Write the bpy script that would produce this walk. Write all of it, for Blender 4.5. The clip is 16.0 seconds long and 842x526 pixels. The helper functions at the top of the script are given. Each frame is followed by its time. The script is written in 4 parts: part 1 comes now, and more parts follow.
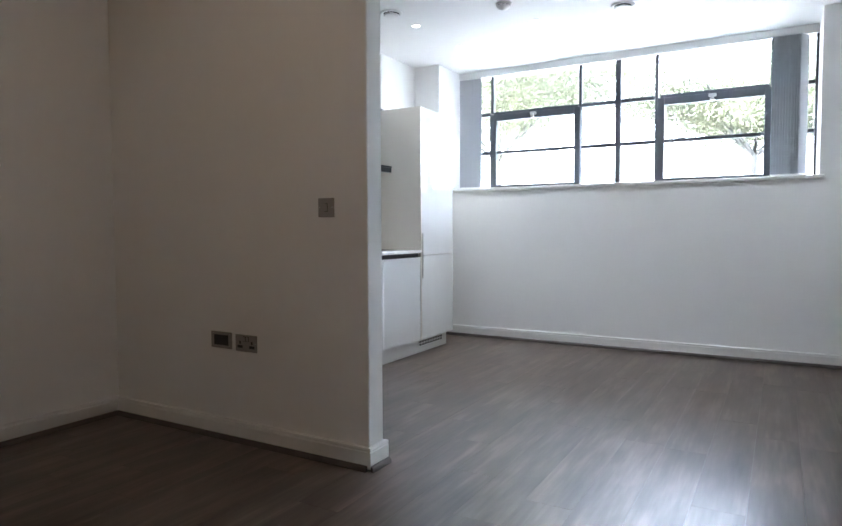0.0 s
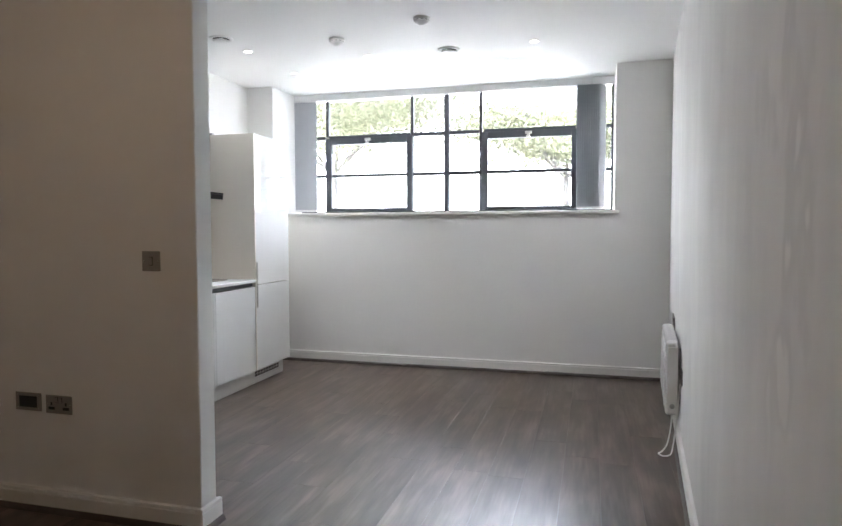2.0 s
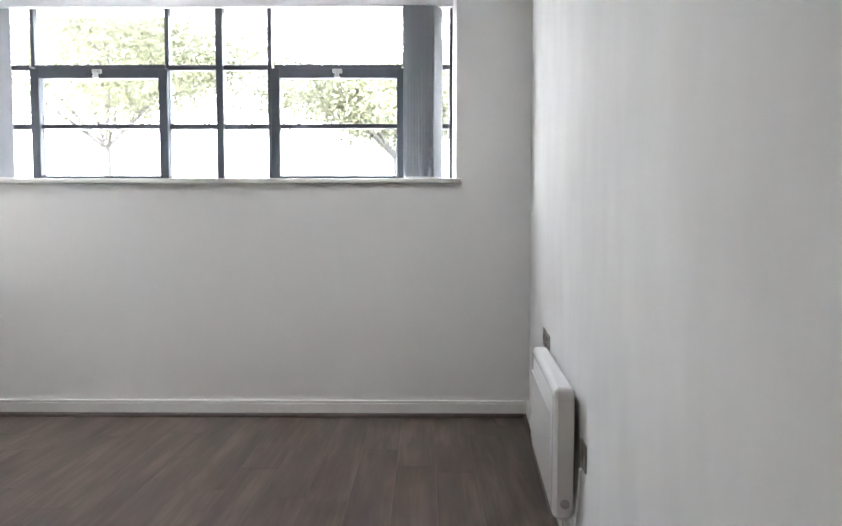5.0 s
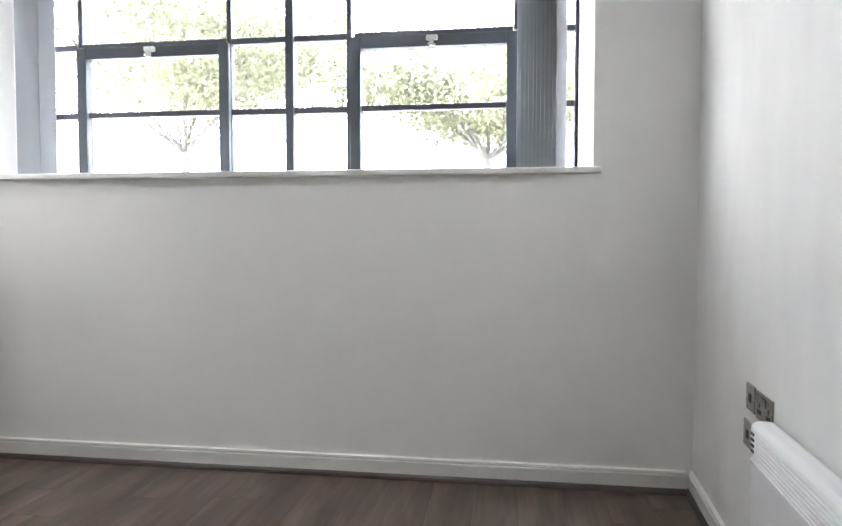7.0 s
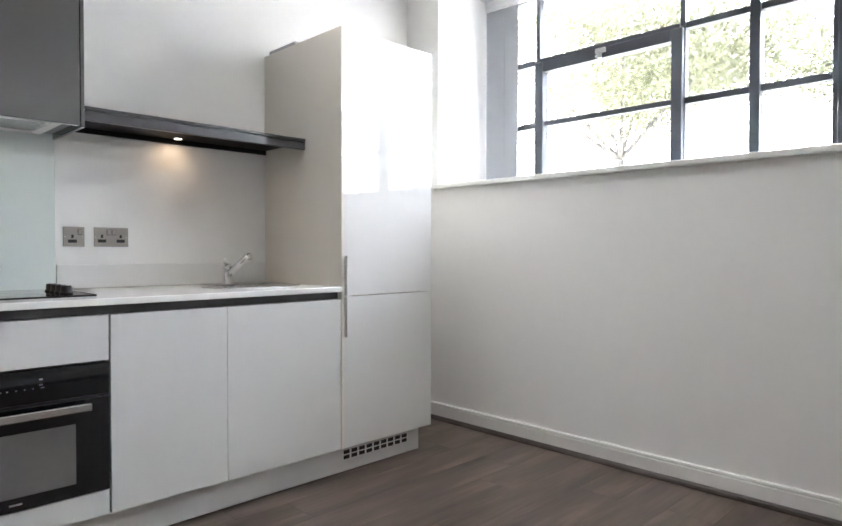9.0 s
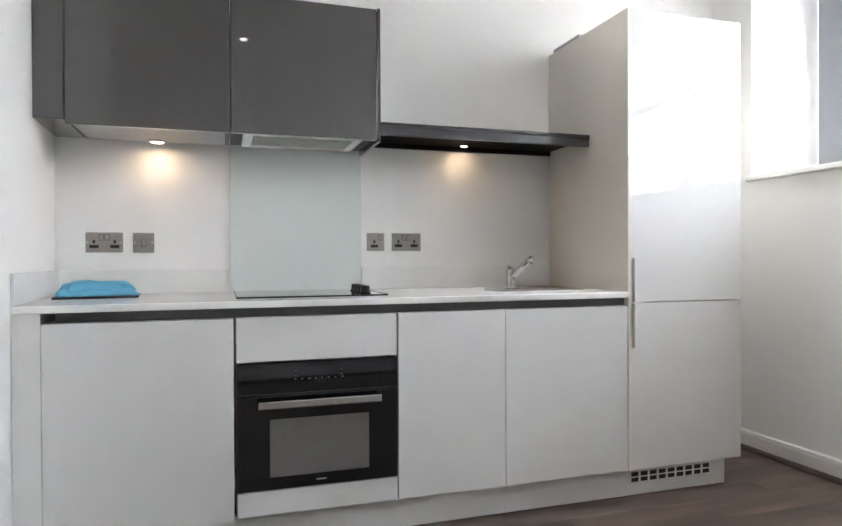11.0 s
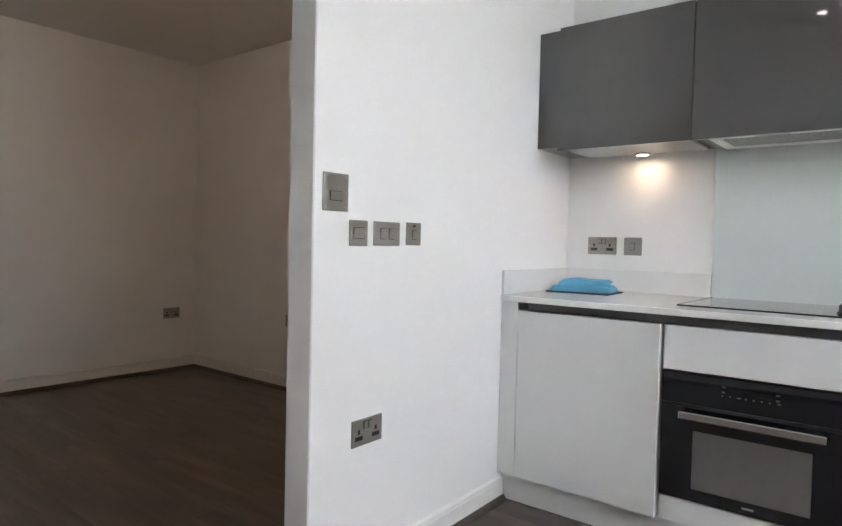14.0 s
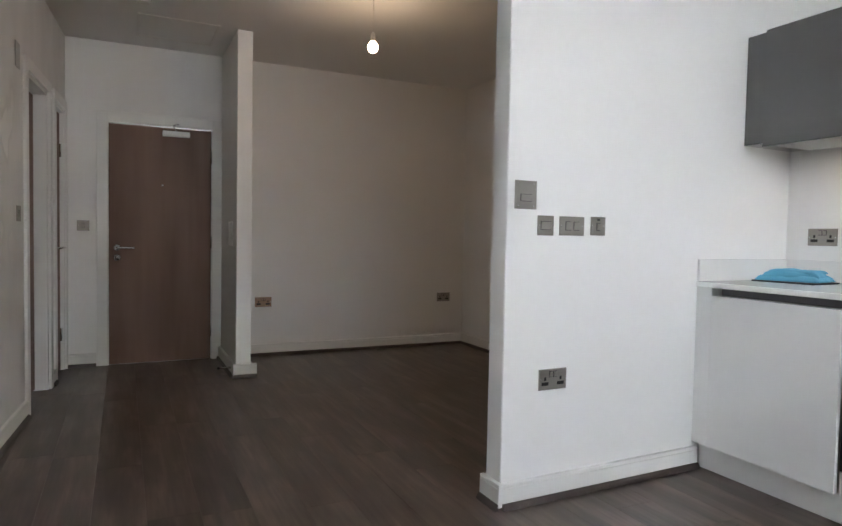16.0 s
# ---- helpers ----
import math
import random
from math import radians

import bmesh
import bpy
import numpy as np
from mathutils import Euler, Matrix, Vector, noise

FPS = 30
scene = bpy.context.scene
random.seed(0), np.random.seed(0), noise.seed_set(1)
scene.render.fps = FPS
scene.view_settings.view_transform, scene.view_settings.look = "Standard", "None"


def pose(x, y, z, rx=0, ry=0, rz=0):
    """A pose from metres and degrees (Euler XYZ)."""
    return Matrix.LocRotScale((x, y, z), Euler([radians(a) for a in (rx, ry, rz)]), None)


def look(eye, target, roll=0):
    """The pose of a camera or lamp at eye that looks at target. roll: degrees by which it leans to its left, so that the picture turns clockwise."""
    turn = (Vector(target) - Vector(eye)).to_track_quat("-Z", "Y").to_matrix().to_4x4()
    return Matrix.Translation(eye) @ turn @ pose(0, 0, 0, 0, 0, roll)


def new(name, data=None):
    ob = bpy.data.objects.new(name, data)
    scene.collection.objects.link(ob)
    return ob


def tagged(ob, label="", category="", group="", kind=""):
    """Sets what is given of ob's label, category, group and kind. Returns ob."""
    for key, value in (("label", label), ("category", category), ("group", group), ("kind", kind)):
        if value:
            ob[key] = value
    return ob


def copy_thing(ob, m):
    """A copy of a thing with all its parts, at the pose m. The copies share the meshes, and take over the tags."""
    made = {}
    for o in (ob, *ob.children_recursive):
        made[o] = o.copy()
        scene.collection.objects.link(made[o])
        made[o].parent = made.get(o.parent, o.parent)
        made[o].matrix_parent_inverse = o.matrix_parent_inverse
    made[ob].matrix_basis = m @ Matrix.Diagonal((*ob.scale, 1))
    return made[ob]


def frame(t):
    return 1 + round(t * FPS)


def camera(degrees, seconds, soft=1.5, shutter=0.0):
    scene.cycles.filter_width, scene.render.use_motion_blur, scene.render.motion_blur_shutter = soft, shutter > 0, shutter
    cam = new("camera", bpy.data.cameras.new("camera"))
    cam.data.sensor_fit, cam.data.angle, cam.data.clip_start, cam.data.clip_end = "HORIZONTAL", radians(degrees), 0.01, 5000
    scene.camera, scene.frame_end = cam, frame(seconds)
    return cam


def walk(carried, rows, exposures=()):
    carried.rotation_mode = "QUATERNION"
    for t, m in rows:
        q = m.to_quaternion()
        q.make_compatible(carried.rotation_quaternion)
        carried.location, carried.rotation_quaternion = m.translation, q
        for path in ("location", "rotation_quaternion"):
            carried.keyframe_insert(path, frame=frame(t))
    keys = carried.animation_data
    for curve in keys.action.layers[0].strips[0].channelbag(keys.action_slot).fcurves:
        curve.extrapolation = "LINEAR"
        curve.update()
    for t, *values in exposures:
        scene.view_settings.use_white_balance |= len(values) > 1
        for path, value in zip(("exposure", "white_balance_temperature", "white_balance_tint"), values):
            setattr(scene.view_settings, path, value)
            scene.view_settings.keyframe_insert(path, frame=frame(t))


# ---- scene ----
# the camera and its walk
cam = camera(67.9, 16.0)
PATH = [
    (0, (3.408, -2.39, 1.082), (2.41, -0.66, 0.979), -0.2),
    (0.5, (3.4, -2.42, 1.13), (2.481, -0.646, 1.033), -0.3),
    (1, (3.414, -2.46, 1.219), (2.626, -0.624, 1.124), -0.2),
    (1.5, (3.446, -2.515, 1.305), (2.794, -0.626, 1.21), -0.1),
    (2, (3.454, -2.441, 1.316), (2.928, -0.514, 1.217), -0.1),
    (2.5, (3.472, -2.235, 1.281), (3.096, -0.274, 1.173), 0.0),
    (3, (3.488, -1.923, 1.216), (3.21, 0.054, 1.107), -0.0),
    (3.5, (3.501, -1.58, 1.201), (3.307, 0.407, 1.085), -0.0),
    (4, (3.491, -1.2, 1.228), (3.386, 0.793, 1.108), -0.3),
    (4.2, (3.482, -1.083, 1.226), (3.435, 0.913, 1.104), -0.2),
    (6.3, (3.405, 0.266, 1.146), (3.396, 2.265, 1.07), 0.1),
    (6.5, (3.361, 0.324, 1.149), (3.302, 2.322, 1.074), 0.1),
    (7, (3.253, 0.409, 1.18), (2.984, 2.389, 1.099), 0.1),
    (7.5, (3.166, 0.471, 1.206), (2.623, 2.394, 1.122), -0.2),
    (8, (3.103, 0.504, 1.157), (2.171, 2.273, 1.102), -0.3),
    (8.5, (3.107, 0.513, 1.146), (1.904, 2.11, 1.088), -0.1),
    (9, (3.076, 0.487, 1.087), (1.656, 1.894, 1.047), 0.1),
    (9.5, (3.068, 0.409, 1.077), (1.48, 1.624, 1.041), 0.2),
    (10, (3.064, 0.378, 1.049), (1.361, 1.426, 1.023), 0.1),
    (10.2, (3.058, 0.415, 1.03), (1.303, 1.374, 1.012), -0.1),
    (12.5, (2.953, 1.012, 1.152), (0.957, 0.892, 1.095), 0.7),
    (13, (2.977, 1.133, 1.142), (1.031, 0.673, 1.087), 1.0),
    (13.5, (3.021, 1.26, 1.147), (1.24, 0.352, 1.089), 1.2),
    (14, (3.047, 1.409, 1.133), (1.488, 0.159, 1.069), 1.3),
    (14.5, (3.083, 1.601, 1.129), (1.758, 0.104, 1.06), 1.3),
    (15, (3.142, 1.774, 1.118), (1.998, 0.135, 1.044), 1.3),
    (15.5, (3.187, 1.971, 1.115), (2.192, 0.238, 1.039), 1.3),
    (16, (3.2, 2.131, 1.104), (2.341, 0.327, 1.02), 1.1),
]
EXPOSURES = [(0.0, 6.6, 5670, 9), (0.7, 6.58, 5880, 10), (1.5, 6.47, 6130, 11), (3.5, 6.52, 6190, 12), (7.0, 6.53, 6280, 12),
             (10.0, 6.58, 6350, 12), (12.5, 6.54, 6470, 12), (14.5, 6.48, 6370, 12), (16.0, 6.42, 6310, 11)]
walk(cam, [(t, look(eye, target, roll)) for t, eye, target, roll in PATH], EXPOSURES)

# ---- world, sun, exposure ----
world = bpy.data.worlds.new("overcast_sky")
scene.world = world
world.use_nodes = True
wn = world.node_tree
sky = wn.nodes.new("ShaderNodeTexSky")
sky.sky_type, sky.sun_disc = "NISHITA", False
sky.sun_elevation, sky.sun_rotation = radians(40), radians(259)
sky.air_density, sky.dust_density, sky.ozone_density = 1.0, 5.0, 0.8
haze = wn.nodes.new("ShaderNodeHueSaturation")      # thin cloud pales the blue
haze.inputs["Saturation"].default_value = 0.3
wn.links.new(sky.outputs[0], haze.inputs["Color"])
wn.links.new(haze.outputs[0], wn.nodes["Background"].inputs[0])
wn.nodes["Background"].inputs[1].default_value = 0.15
sun = new("sun", bpy.data.lights.new("sun", "SUN"))
sun.data.energy, sun.data.angle, sun.data.color = 0.6, radians(14), (1.0, 0.96, 0.9)
sun.rotation_euler = Vector((0.75, 0.15, -0.65)).to_track_quat("-Z", "Y").to_euler()


# ---- small builders ----
def box(x0, x1, y0, y1, z0, z1, bev=0.0, seg=2):
    """A bmesh box, its edges rounded by bev."""
    bm = bmesh.new()
    bmesh.ops.create_cube(bm, size=1)
    for v in bm.verts:
        v.co = Vector(((x0 + x1) / 2 + v.co.x * (x1 - x0), (y0 + y1) / 2 + v.co.y * (y1 - y0), (z0 + z1) / 2 + v.co.z * (z1 - z0)))
    if bev:
        bmesh.ops.bevel(bm, geom=bm.edges[:], offset=bev, segments=seg, affect="EDGES", profile=0.5)
    return bm


def tube(points, radius, sides=12, r_end=None):
    """A round bar along points, with closed ends."""
    bm = bmesh.new()
    rings = []
    pts = [Vector(p) for p in points]
    for i, p in enumerate(pts):
        d = (pts[min(i + 1, len(pts) - 1)] - pts[max(i - 1, 0)]).normalized()
        q = d.to_track_quat("Z", "Y")
        r = radius if r_end is None else radius + (r_end - radius) * i / (len(pts) - 1)
        rings.append([bm.verts.new(p + q @ Vector((r * math.cos(a), r * math.sin(a), 0))) for a in [2 * math.pi * k / sides for k in range(sides)]])
    for a, b in zip(rings, rings[1:]):
        for k in range(sides):
            bm.faces.new((a[k], a[(k + 1) % sides], b[(k + 1) % sides], b[k])).smooth = True
    bm.faces.new(rings[0][::-1])
    bm.faces.new(rings[-1])
    return bm


def lathe(profile, at=(0, 0, 0), axis="z", sides=28):
    """A turned body from (radius, height) pairs; a zero radius closes it."""
    bm = bmesh.new()
    rings = []
    for r, h in profile:
        ring = []
        for k in range(sides):
            a = 2 * math.pi * k / sides
            u, v = max(r, 1e-5) * math.cos(a), max(r, 1e-5) * math.sin(a)
            co = {"z": (u, v, h), "x": (h, u, v), "y": (u, h, v)}[axis]
            ring.append(bm.verts.new(Vector(co) + Vector(at)))
        rings.append(ring)
    for a, b in zip(rings, rings[1:]):
        for k in range(sides):
            bm.faces.new((a[k], a[(k + 1) % sides], b[(k + 1) % sides], b[k])).smooth = True
    bmesh.ops.remove_doubles(bm, verts=bm.verts, dist=1e-4)
    bmesh.ops.recalc_face_normals(bm, faces=bm.faces)
    return bm


def joined(*bms):
    out = bmesh.new()
    for b in bms:
        me = bpy.data.meshes.new("tmp")
        b.to_mesh(me)
        out.from_mesh(me)
        bpy.data.meshes.remove(me)
        b.free()
    return out


def moved(bm, m):
    bmesh.ops.transform(bm, matrix=m, verts=bm.verts)
    return bm


def part(name, bm, material, parent=None, label=""):
    """Links a bmesh as one mesh object under a thing or a part."""
    me = bpy.data.meshes.new(name)
    bm.to_mesh(me)
    bm.free()
    me.materials.append(material)
    ob = new(name, me)
    ob.parent = parent
    return tagged(ob, label)


def thing(name, label, category, m=None, group="", kind=""):
    ob = new(name)
    ob.empty_display_size = 0.1
    if m is not None:
        ob.matrix_world = m
    return tagged(ob, label, category, group, kind)


def part_lamp(name, kind, parent, at):
    ob = new(name, bpy.data.lights.new(name, kind))
    ob.parent, ob.location = parent, at
    return ob


def setting(name, bm, material, label, category="wall"):
    return tagged(part(name, bm, material), label, category, kind="structure")


def strip(p, q, profile):
    """Extrudes a (depth, height) profile from p to q; depth goes to the left of the way."""
    bm = bmesh.new()
    p, q = Vector((*p, 0)), Vector((*q, 0))
    d = (q - p).normalized()
    n = Vector((-d.y, d.x, 0))
    a = [bm.verts.new(p + n * u + Vector((0, 0, h))) for u, h in profile]
    b = [bm.verts.new(q + n * u + Vector((0, 0, h))) for u, h in profile]
    k = len(profile)
    for i in range(k):
        bm.faces.new((a[i], a[(i + 1) % k], b[(i + 1) % k], b[i]))
    bm.faces.new(a[::-1])
    bm.faces.new(b)
    bmesh.ops.recalc_face_normals(bm, faces=bm.faces)
    return bm


# ---- materials ----
def material(name, color, rough=0.5, metal=0.0, vary=0.06, grain=30.0, bump=0.1, bump_scale=250.0, stretch=(1, 1, 1), stain=1.7, coat=0.0, dist=0.002):
    """A painted, metal or plastic surface with variation at two scales, fine relief and uneven gloss."""
    m = bpy.data.materials.new(name)
    m.use_nodes = True
    nt = m.node_tree
    b = nt.nodes["Principled BSDF"]
    co = nt.nodes.new("ShaderNodeTexCoord")
    mp = nt.nodes.new("ShaderNodeMapping")
    mp.inputs["Scale"].default_value = stretch
    nt.links.new(co.outputs["Object"], mp.inputs[0])

    def noise_node(scale, detail):
        n = nt.nodes.new("ShaderNodeTexNoise")
        n.inputs["Scale"].default_value, n.inputs["Detail"].default_value = scale, detail
        nt.links.new(mp.outputs[0], n.inputs["Vector"])
        return n

    big, fine = noise_node(stain, 3), noise_node(grain, 5)
    add = nt.nodes.new("ShaderNodeMath")
    add.operation = "MULTIPLY_ADD"
    add.inputs[1].default_value = 0.6
    nt.links.new(big.outputs[0], add.inputs[0])
    half = nt.nodes.new("ShaderNodeMath")
    half.operation = "MULTIPLY"
    half.inputs[1].default_value = 0.4
    nt.links.new(fine.outputs[0], half.inputs[0])
    nt.links.new(half.outputs[0], add.inputs[2])
    ramp = nt.nodes.new("ShaderNodeValToRGB")
    ramp.color_ramp.elements[0].position, ramp.color_ramp.elements[1].position = 0.3, 0.7
    ramp.color_ramp.elements[0].color = (*[c * (1 - vary) for c in color], 1)
    ramp.color_ramp.elements[1].color = (*[min(1, c * (1 + vary)) for c in color], 1)
    nt.links.new(add.outputs[0], ramp.inputs[0])
    nt.links.new(ramp.outputs[0], b.inputs["Base Color"])
    rr = nt.nodes.new("ShaderNodeMapRange")
    rr.inputs["To Min"].default_value, rr.inputs["To Max"].default_value = rough * 0.85, min(1, rough * 1.15)
    nt.links.new(add.outputs[0], rr.inputs[0])
    nt.links.new(rr.outputs[0], b.inputs["Roughness"])
    b.inputs["Metallic"].default_value = metal
    b.inputs["Coat Weight"].default_value = coat
    b.inputs["Coat Roughness"].default_value = 0.04
    if bump:
        bn = noise_node(bump_scale, 2)
        bp = nt.nodes.new("ShaderNodeBump")
        bp.inputs["Strength"].default_value, bp.inputs["Distance"].default_value = bump, dist
        nt.links.new(bn.outputs[0], bp.inputs["Height"])
        nt.links.new(bp.outputs[0], b.inputs["Normal"])
    return m


def wood(name, dark, mid, light, rough, along, per_piece=True, gloss=0.5, relief=True, fine=1.0):
    """Wood with long grain along one axis; pieces differ in tone."""
    m = bpy.data.materials.new(name)
    m.use_nodes = True
    nt = m.node_tree
    b = nt.nodes["Principled BSDF"]
    co = nt.nodes.new("ShaderNodeTexCoord")
    info = nt.nodes.new("ShaderNodeObjectInfo")
    off = nt.nodes.new("ShaderNodeVectorMath")
    off.operation = "SCALE"
    off.inputs[0].default_value = (37.0, 53.0, 29.0)
    nt.links.new(info.outputs["Random"], off.inputs["Scale"])
    add = nt.nodes.new("ShaderNodeVectorMath")
    nt.links.new(co.outputs["Object"], add.inputs[0])
    if per_piece:
        nt.links.new(off.outputs[0], add.inputs[1])
    outs = []
    for scale, detail, squeeze in ((5.0, 3, 7.0), (26.0, 3, 16.0), (2.2, 2, 2.5)):
        mp = nt.nodes.new("ShaderNodeMapping")
        s = [1.0, 1.0, 1.0]
        s[along] = 1.0 / squeeze
        mp.inputs["Scale"].default_value = s
        nt.links.new(add.outputs[0], mp.inputs[0])
        n = nt.nodes.new("ShaderNodeTexNoise")
        n.inputs["Scale"].default_value, n.inputs["Detail"].default_value = scale * fine, detail
        n.inputs["Distortion"].default_value = 0.15
        nt.links.new(mp.outputs[0], n.inputs["Vector"])
        outs.append(n.outputs[0])
    mix = nt.nodes.new("ShaderNodeMath")
    mix.operation = "MULTIPLY_ADD"
    mix.inputs[1].default_value = 0.2
    nt.links.new(outs[1], mix.inputs[0])
    sc = nt.nodes.new("ShaderNodeMath")
    sc.operation = "MULTIPLY_ADD"
    sc.inputs[1].default_value = 0.5
    nt.links.new(outs[0], sc.inputs[0])
    sc2 = nt.nodes.new("ShaderNodeMath")
    sc2.operation = "MULTIPLY"
    sc2.inputs[1].default_value = 0.3
    nt.links.new(outs[2], sc2.inputs[0])
    nt.links.new(sc2.outputs[0], sc.inputs[2])
    nt.links.new(sc.outputs[0], mix.inputs[2])
    ramp = nt.nodes.new("ShaderNodeValToRGB")
    e = ramp.color_ramp.elements
    e[0].position, e[0].color = 0.32, (*dark, 1)
    e[1].position, e[1].color = 0.68, (*light, 1)
    k = e.new(0.5)
    k.color = (*mid, 1)
    nt.links.new(mix.outputs[0], ramp.inputs[0])
    hsv = nt.nodes.new("ShaderNodeHueSaturation")
    nt.links.new(ramp.outputs[0], hsv.inputs["Color"])
    if per_piece:
        mr = nt.nodes.new("ShaderNodeMapRange")
        mr.inputs["To Min"].default_value, mr.inputs["To Max"].default_value = 0.93, 1.07
        nt.links.new(info.outputs["Random"], mr.inputs[0])
        nt.links.new(mr.outputs[0], hsv.inputs["Value"])
    nt.links.new(hsv.outputs[0], b.inputs["Base Color"])
    rr = nt.nodes.new("ShaderNodeMapRange")
    rr.inputs["To Min"].default_value, rr.inputs["To Max"].default_value = rough * 0.97, rough * 1.05
    nt.links.new(mix.outputs[0], rr.inputs[0])
    nt.links.new(rr.outputs[0], b.inputs["Roughness"])
    b.inputs["Specular IOR Level"].default_value = gloss
    if relief:
        bp = nt.nodes.new("ShaderNodeBump")
        bp.inputs["Strength"].default_value, bp.inputs["Distance"].default_value = 0.05, 0.0005
        nt.links.new(outs[1], bp.inputs["Height"])
        nt.links.new(bp.outputs[0], b.inputs["Normal"])
    return m


def glow(name, color, strength):
    m = bpy.data.materials.new(name)
    m.use_nodes = True
    b = m.node_tree.nodes["Principled BSDF"]
    b.inputs["Base Color"].default_value = (0.8, 0.8, 0.8, 1)
    b.inputs["Emission Color"].default_value = (*color, 1)
    b.inputs["Emission Strength"].default_value = strength
    return m


def clear_glass(name, tint=(0.97, 0.99, 0.98)):
    m = bpy.data.materials.new(name)
    m.use_nodes = True
    b = m.node_tree.nodes["Principled BSDF"]
    b.inputs["Base Color"].default_value = (*tint, 1)
    b.inputs["Transmission Weight"].default_value = 1.0
    b.inputs["Roughness"].default_value = 0.0
    b.inputs["IOR"].default_value = 1.45
    return m


def let_light_through(m, share):
    """Turns part of a surface into a translucent cloth."""
    nt = m.node_tree
    b, out = nt.nodes["Principled BSDF"], nt.nodes["Material Output"]
    tr, mx = nt.nodes.new("ShaderNodeBsdfTranslucent"), nt.nodes.new("ShaderNodeMixShader")
    nt.links.new(b.inputs["Base Color"].links[0].from_socket, tr.inputs["Color"])
    mx.inputs[0].default_value = share
    nt.links.new(b.outputs[0], mx.inputs[1])
    nt.links.new(tr.outputs[0], mx.inputs[2])
    nt.links.new(mx.outputs[0], out.inputs[0])


PAINT = material("matt_white_wall_paint", (0.865, 0.856, 0.84), 0.85, vary=0.015, bump=0.10, bump_scale=160, stain=0.9)
PATCHY = material("patchy_white_wall_paint", (0.775, 0.765, 0.75), 0.92, vary=0.07, grain=6, bump=0.10, bump_scale=160, stain=1.5, stretch=(1, 1, 0.4))
for m_ in (PAINT, PATCHY):
    m_.node_tree.nodes["Principled BSDF"].inputs["Specular IOR Level"].default_value = 0.25


def add_filler_marks(m, centre, radius):
    """Rubbed-down filler with ragged, upright edges round one spot of a wall."""
    nt = m.node_tree
    b = nt.nodes["Principled BSDF"]
    base = b.inputs["Base Color"].links[0].from_socket
    co, mp = nt.nodes.new("ShaderNodeTexCoord"), nt.nodes.new("ShaderNodeMapping")
    mp.inputs["Scale"].default_value = (1, 1.6, 0.95)
    nt.links.new(co.outputs["Object"], mp.inputs[0])
    n = nt.nodes.new("ShaderNodeTexNoise")
    n.inputs["Scale"].default_value, n.inputs["Detail"].default_value, n.inputs["Roughness"].default_value = 2.8, 3.0, 0.45
    nt.links.new(mp.outputs[0], n.inputs["Vector"])
    away = nt.nodes.new("ShaderNodeVectorMath")
    away.operation = "DISTANCE"
    away.inputs[1].default_value = centre
    nt.links.new(co.outputs["Object"], away.inputs[0])
    fade = nt.nodes.new("ShaderNodeMapRange")
    fade.inputs["From Min"].default_value, fade.inputs["From Max"].default_value = radius, radius * 0.45
    nt.links.new(away.outputs["Value"], fade.inputs[0])
    tone = base
    for lo, hi, shade, share in ((0.49, 0.55, 0.88, 0.7), (0.575, 0.605, 1.11, 0.8)):
        edge = nt.nodes.new("ShaderNodeMapRange")
        edge.inputs["From Min"].default_value, edge.inputs["From Max"].default_value = lo, hi
        nt.links.new(n.outputs[0], edge.inputs[0])
        amount = nt.nodes.new("ShaderNodeMath")
        amount.operation = "MULTIPLY"
        nt.links.new(edge.outputs[0], amount.inputs[0])
        nt.links.new(fade.outputs[0], amount.inputs[1])
        less = nt.nodes.new("ShaderNodeMath")
        less.operation = "MULTIPLY"
        less.inputs[1].default_value = share
        nt.links.new(amount.outputs[0], less.inputs[0])
        mix = nt.nodes.new("ShaderNodeMix")
        mix.data_type = "RGBA"
        nt.links.new(less.outputs[0], mix.inputs["Factor"])
        nt.links.new(tone, mix.inputs["A"])
        mix.inputs["B"].default_value = (0.775 * shade, 0.765 * shade, 0.75 * shade, 1)
        tone = mix.outputs["Result"]
    nt.links.new(tone, b.inputs["Base Color"])


add_filler_marks(PATCHY, (0, 2.2, 1.50), 0.8)
CEILING = material("white_ceiling_paint", (0.85, 0.848, 0.84), 0.7, vary=0.012, bump=0.08, bump_scale=140)
TRIM = material("white_satin_woodwork", (0.80, 0.79, 0.77), 0.32, vary=0.02, bump=0.05)
LACQUER = material("white_gloss_lacquer", (0.755, 0.75, 0.735), 0.04, vary=0.01, bump=0.008, bump_scale=14, coat=0.3)
CARCASS = material("cream_white_melamine", (0.76, 0.715, 0.645), 0.3, vary=0.012, bump=0.03)
GREY = material("anthracite_gloss_lacquer", (0.074, 0.071, 0.069), 0.025, vary=0.03, bump=0, coat=1.0)
GREYEDGE = material("anthracite_edge", (0.05, 0.05, 0.054), 0.3, vary=0.05)
RAIL = material("dark_grey_anodised_rail", (0.085, 0.085, 0.09), 0.38, metal=0.5, vary=0.08, stretch=(1, 0.05, 1))
QUARTZ = material("white_quartz_worktop", (0.84, 0.835, 0.82), 0.2, vary=0.03, grain=420, bump=0.02)
NICKEL = material("brushed_nickel", (0.33, 0.305, 0.28), 0.42, metal=0.75, vary=0.07, grain=60, stretch=(0.08, 1, 1), bump=0.05)
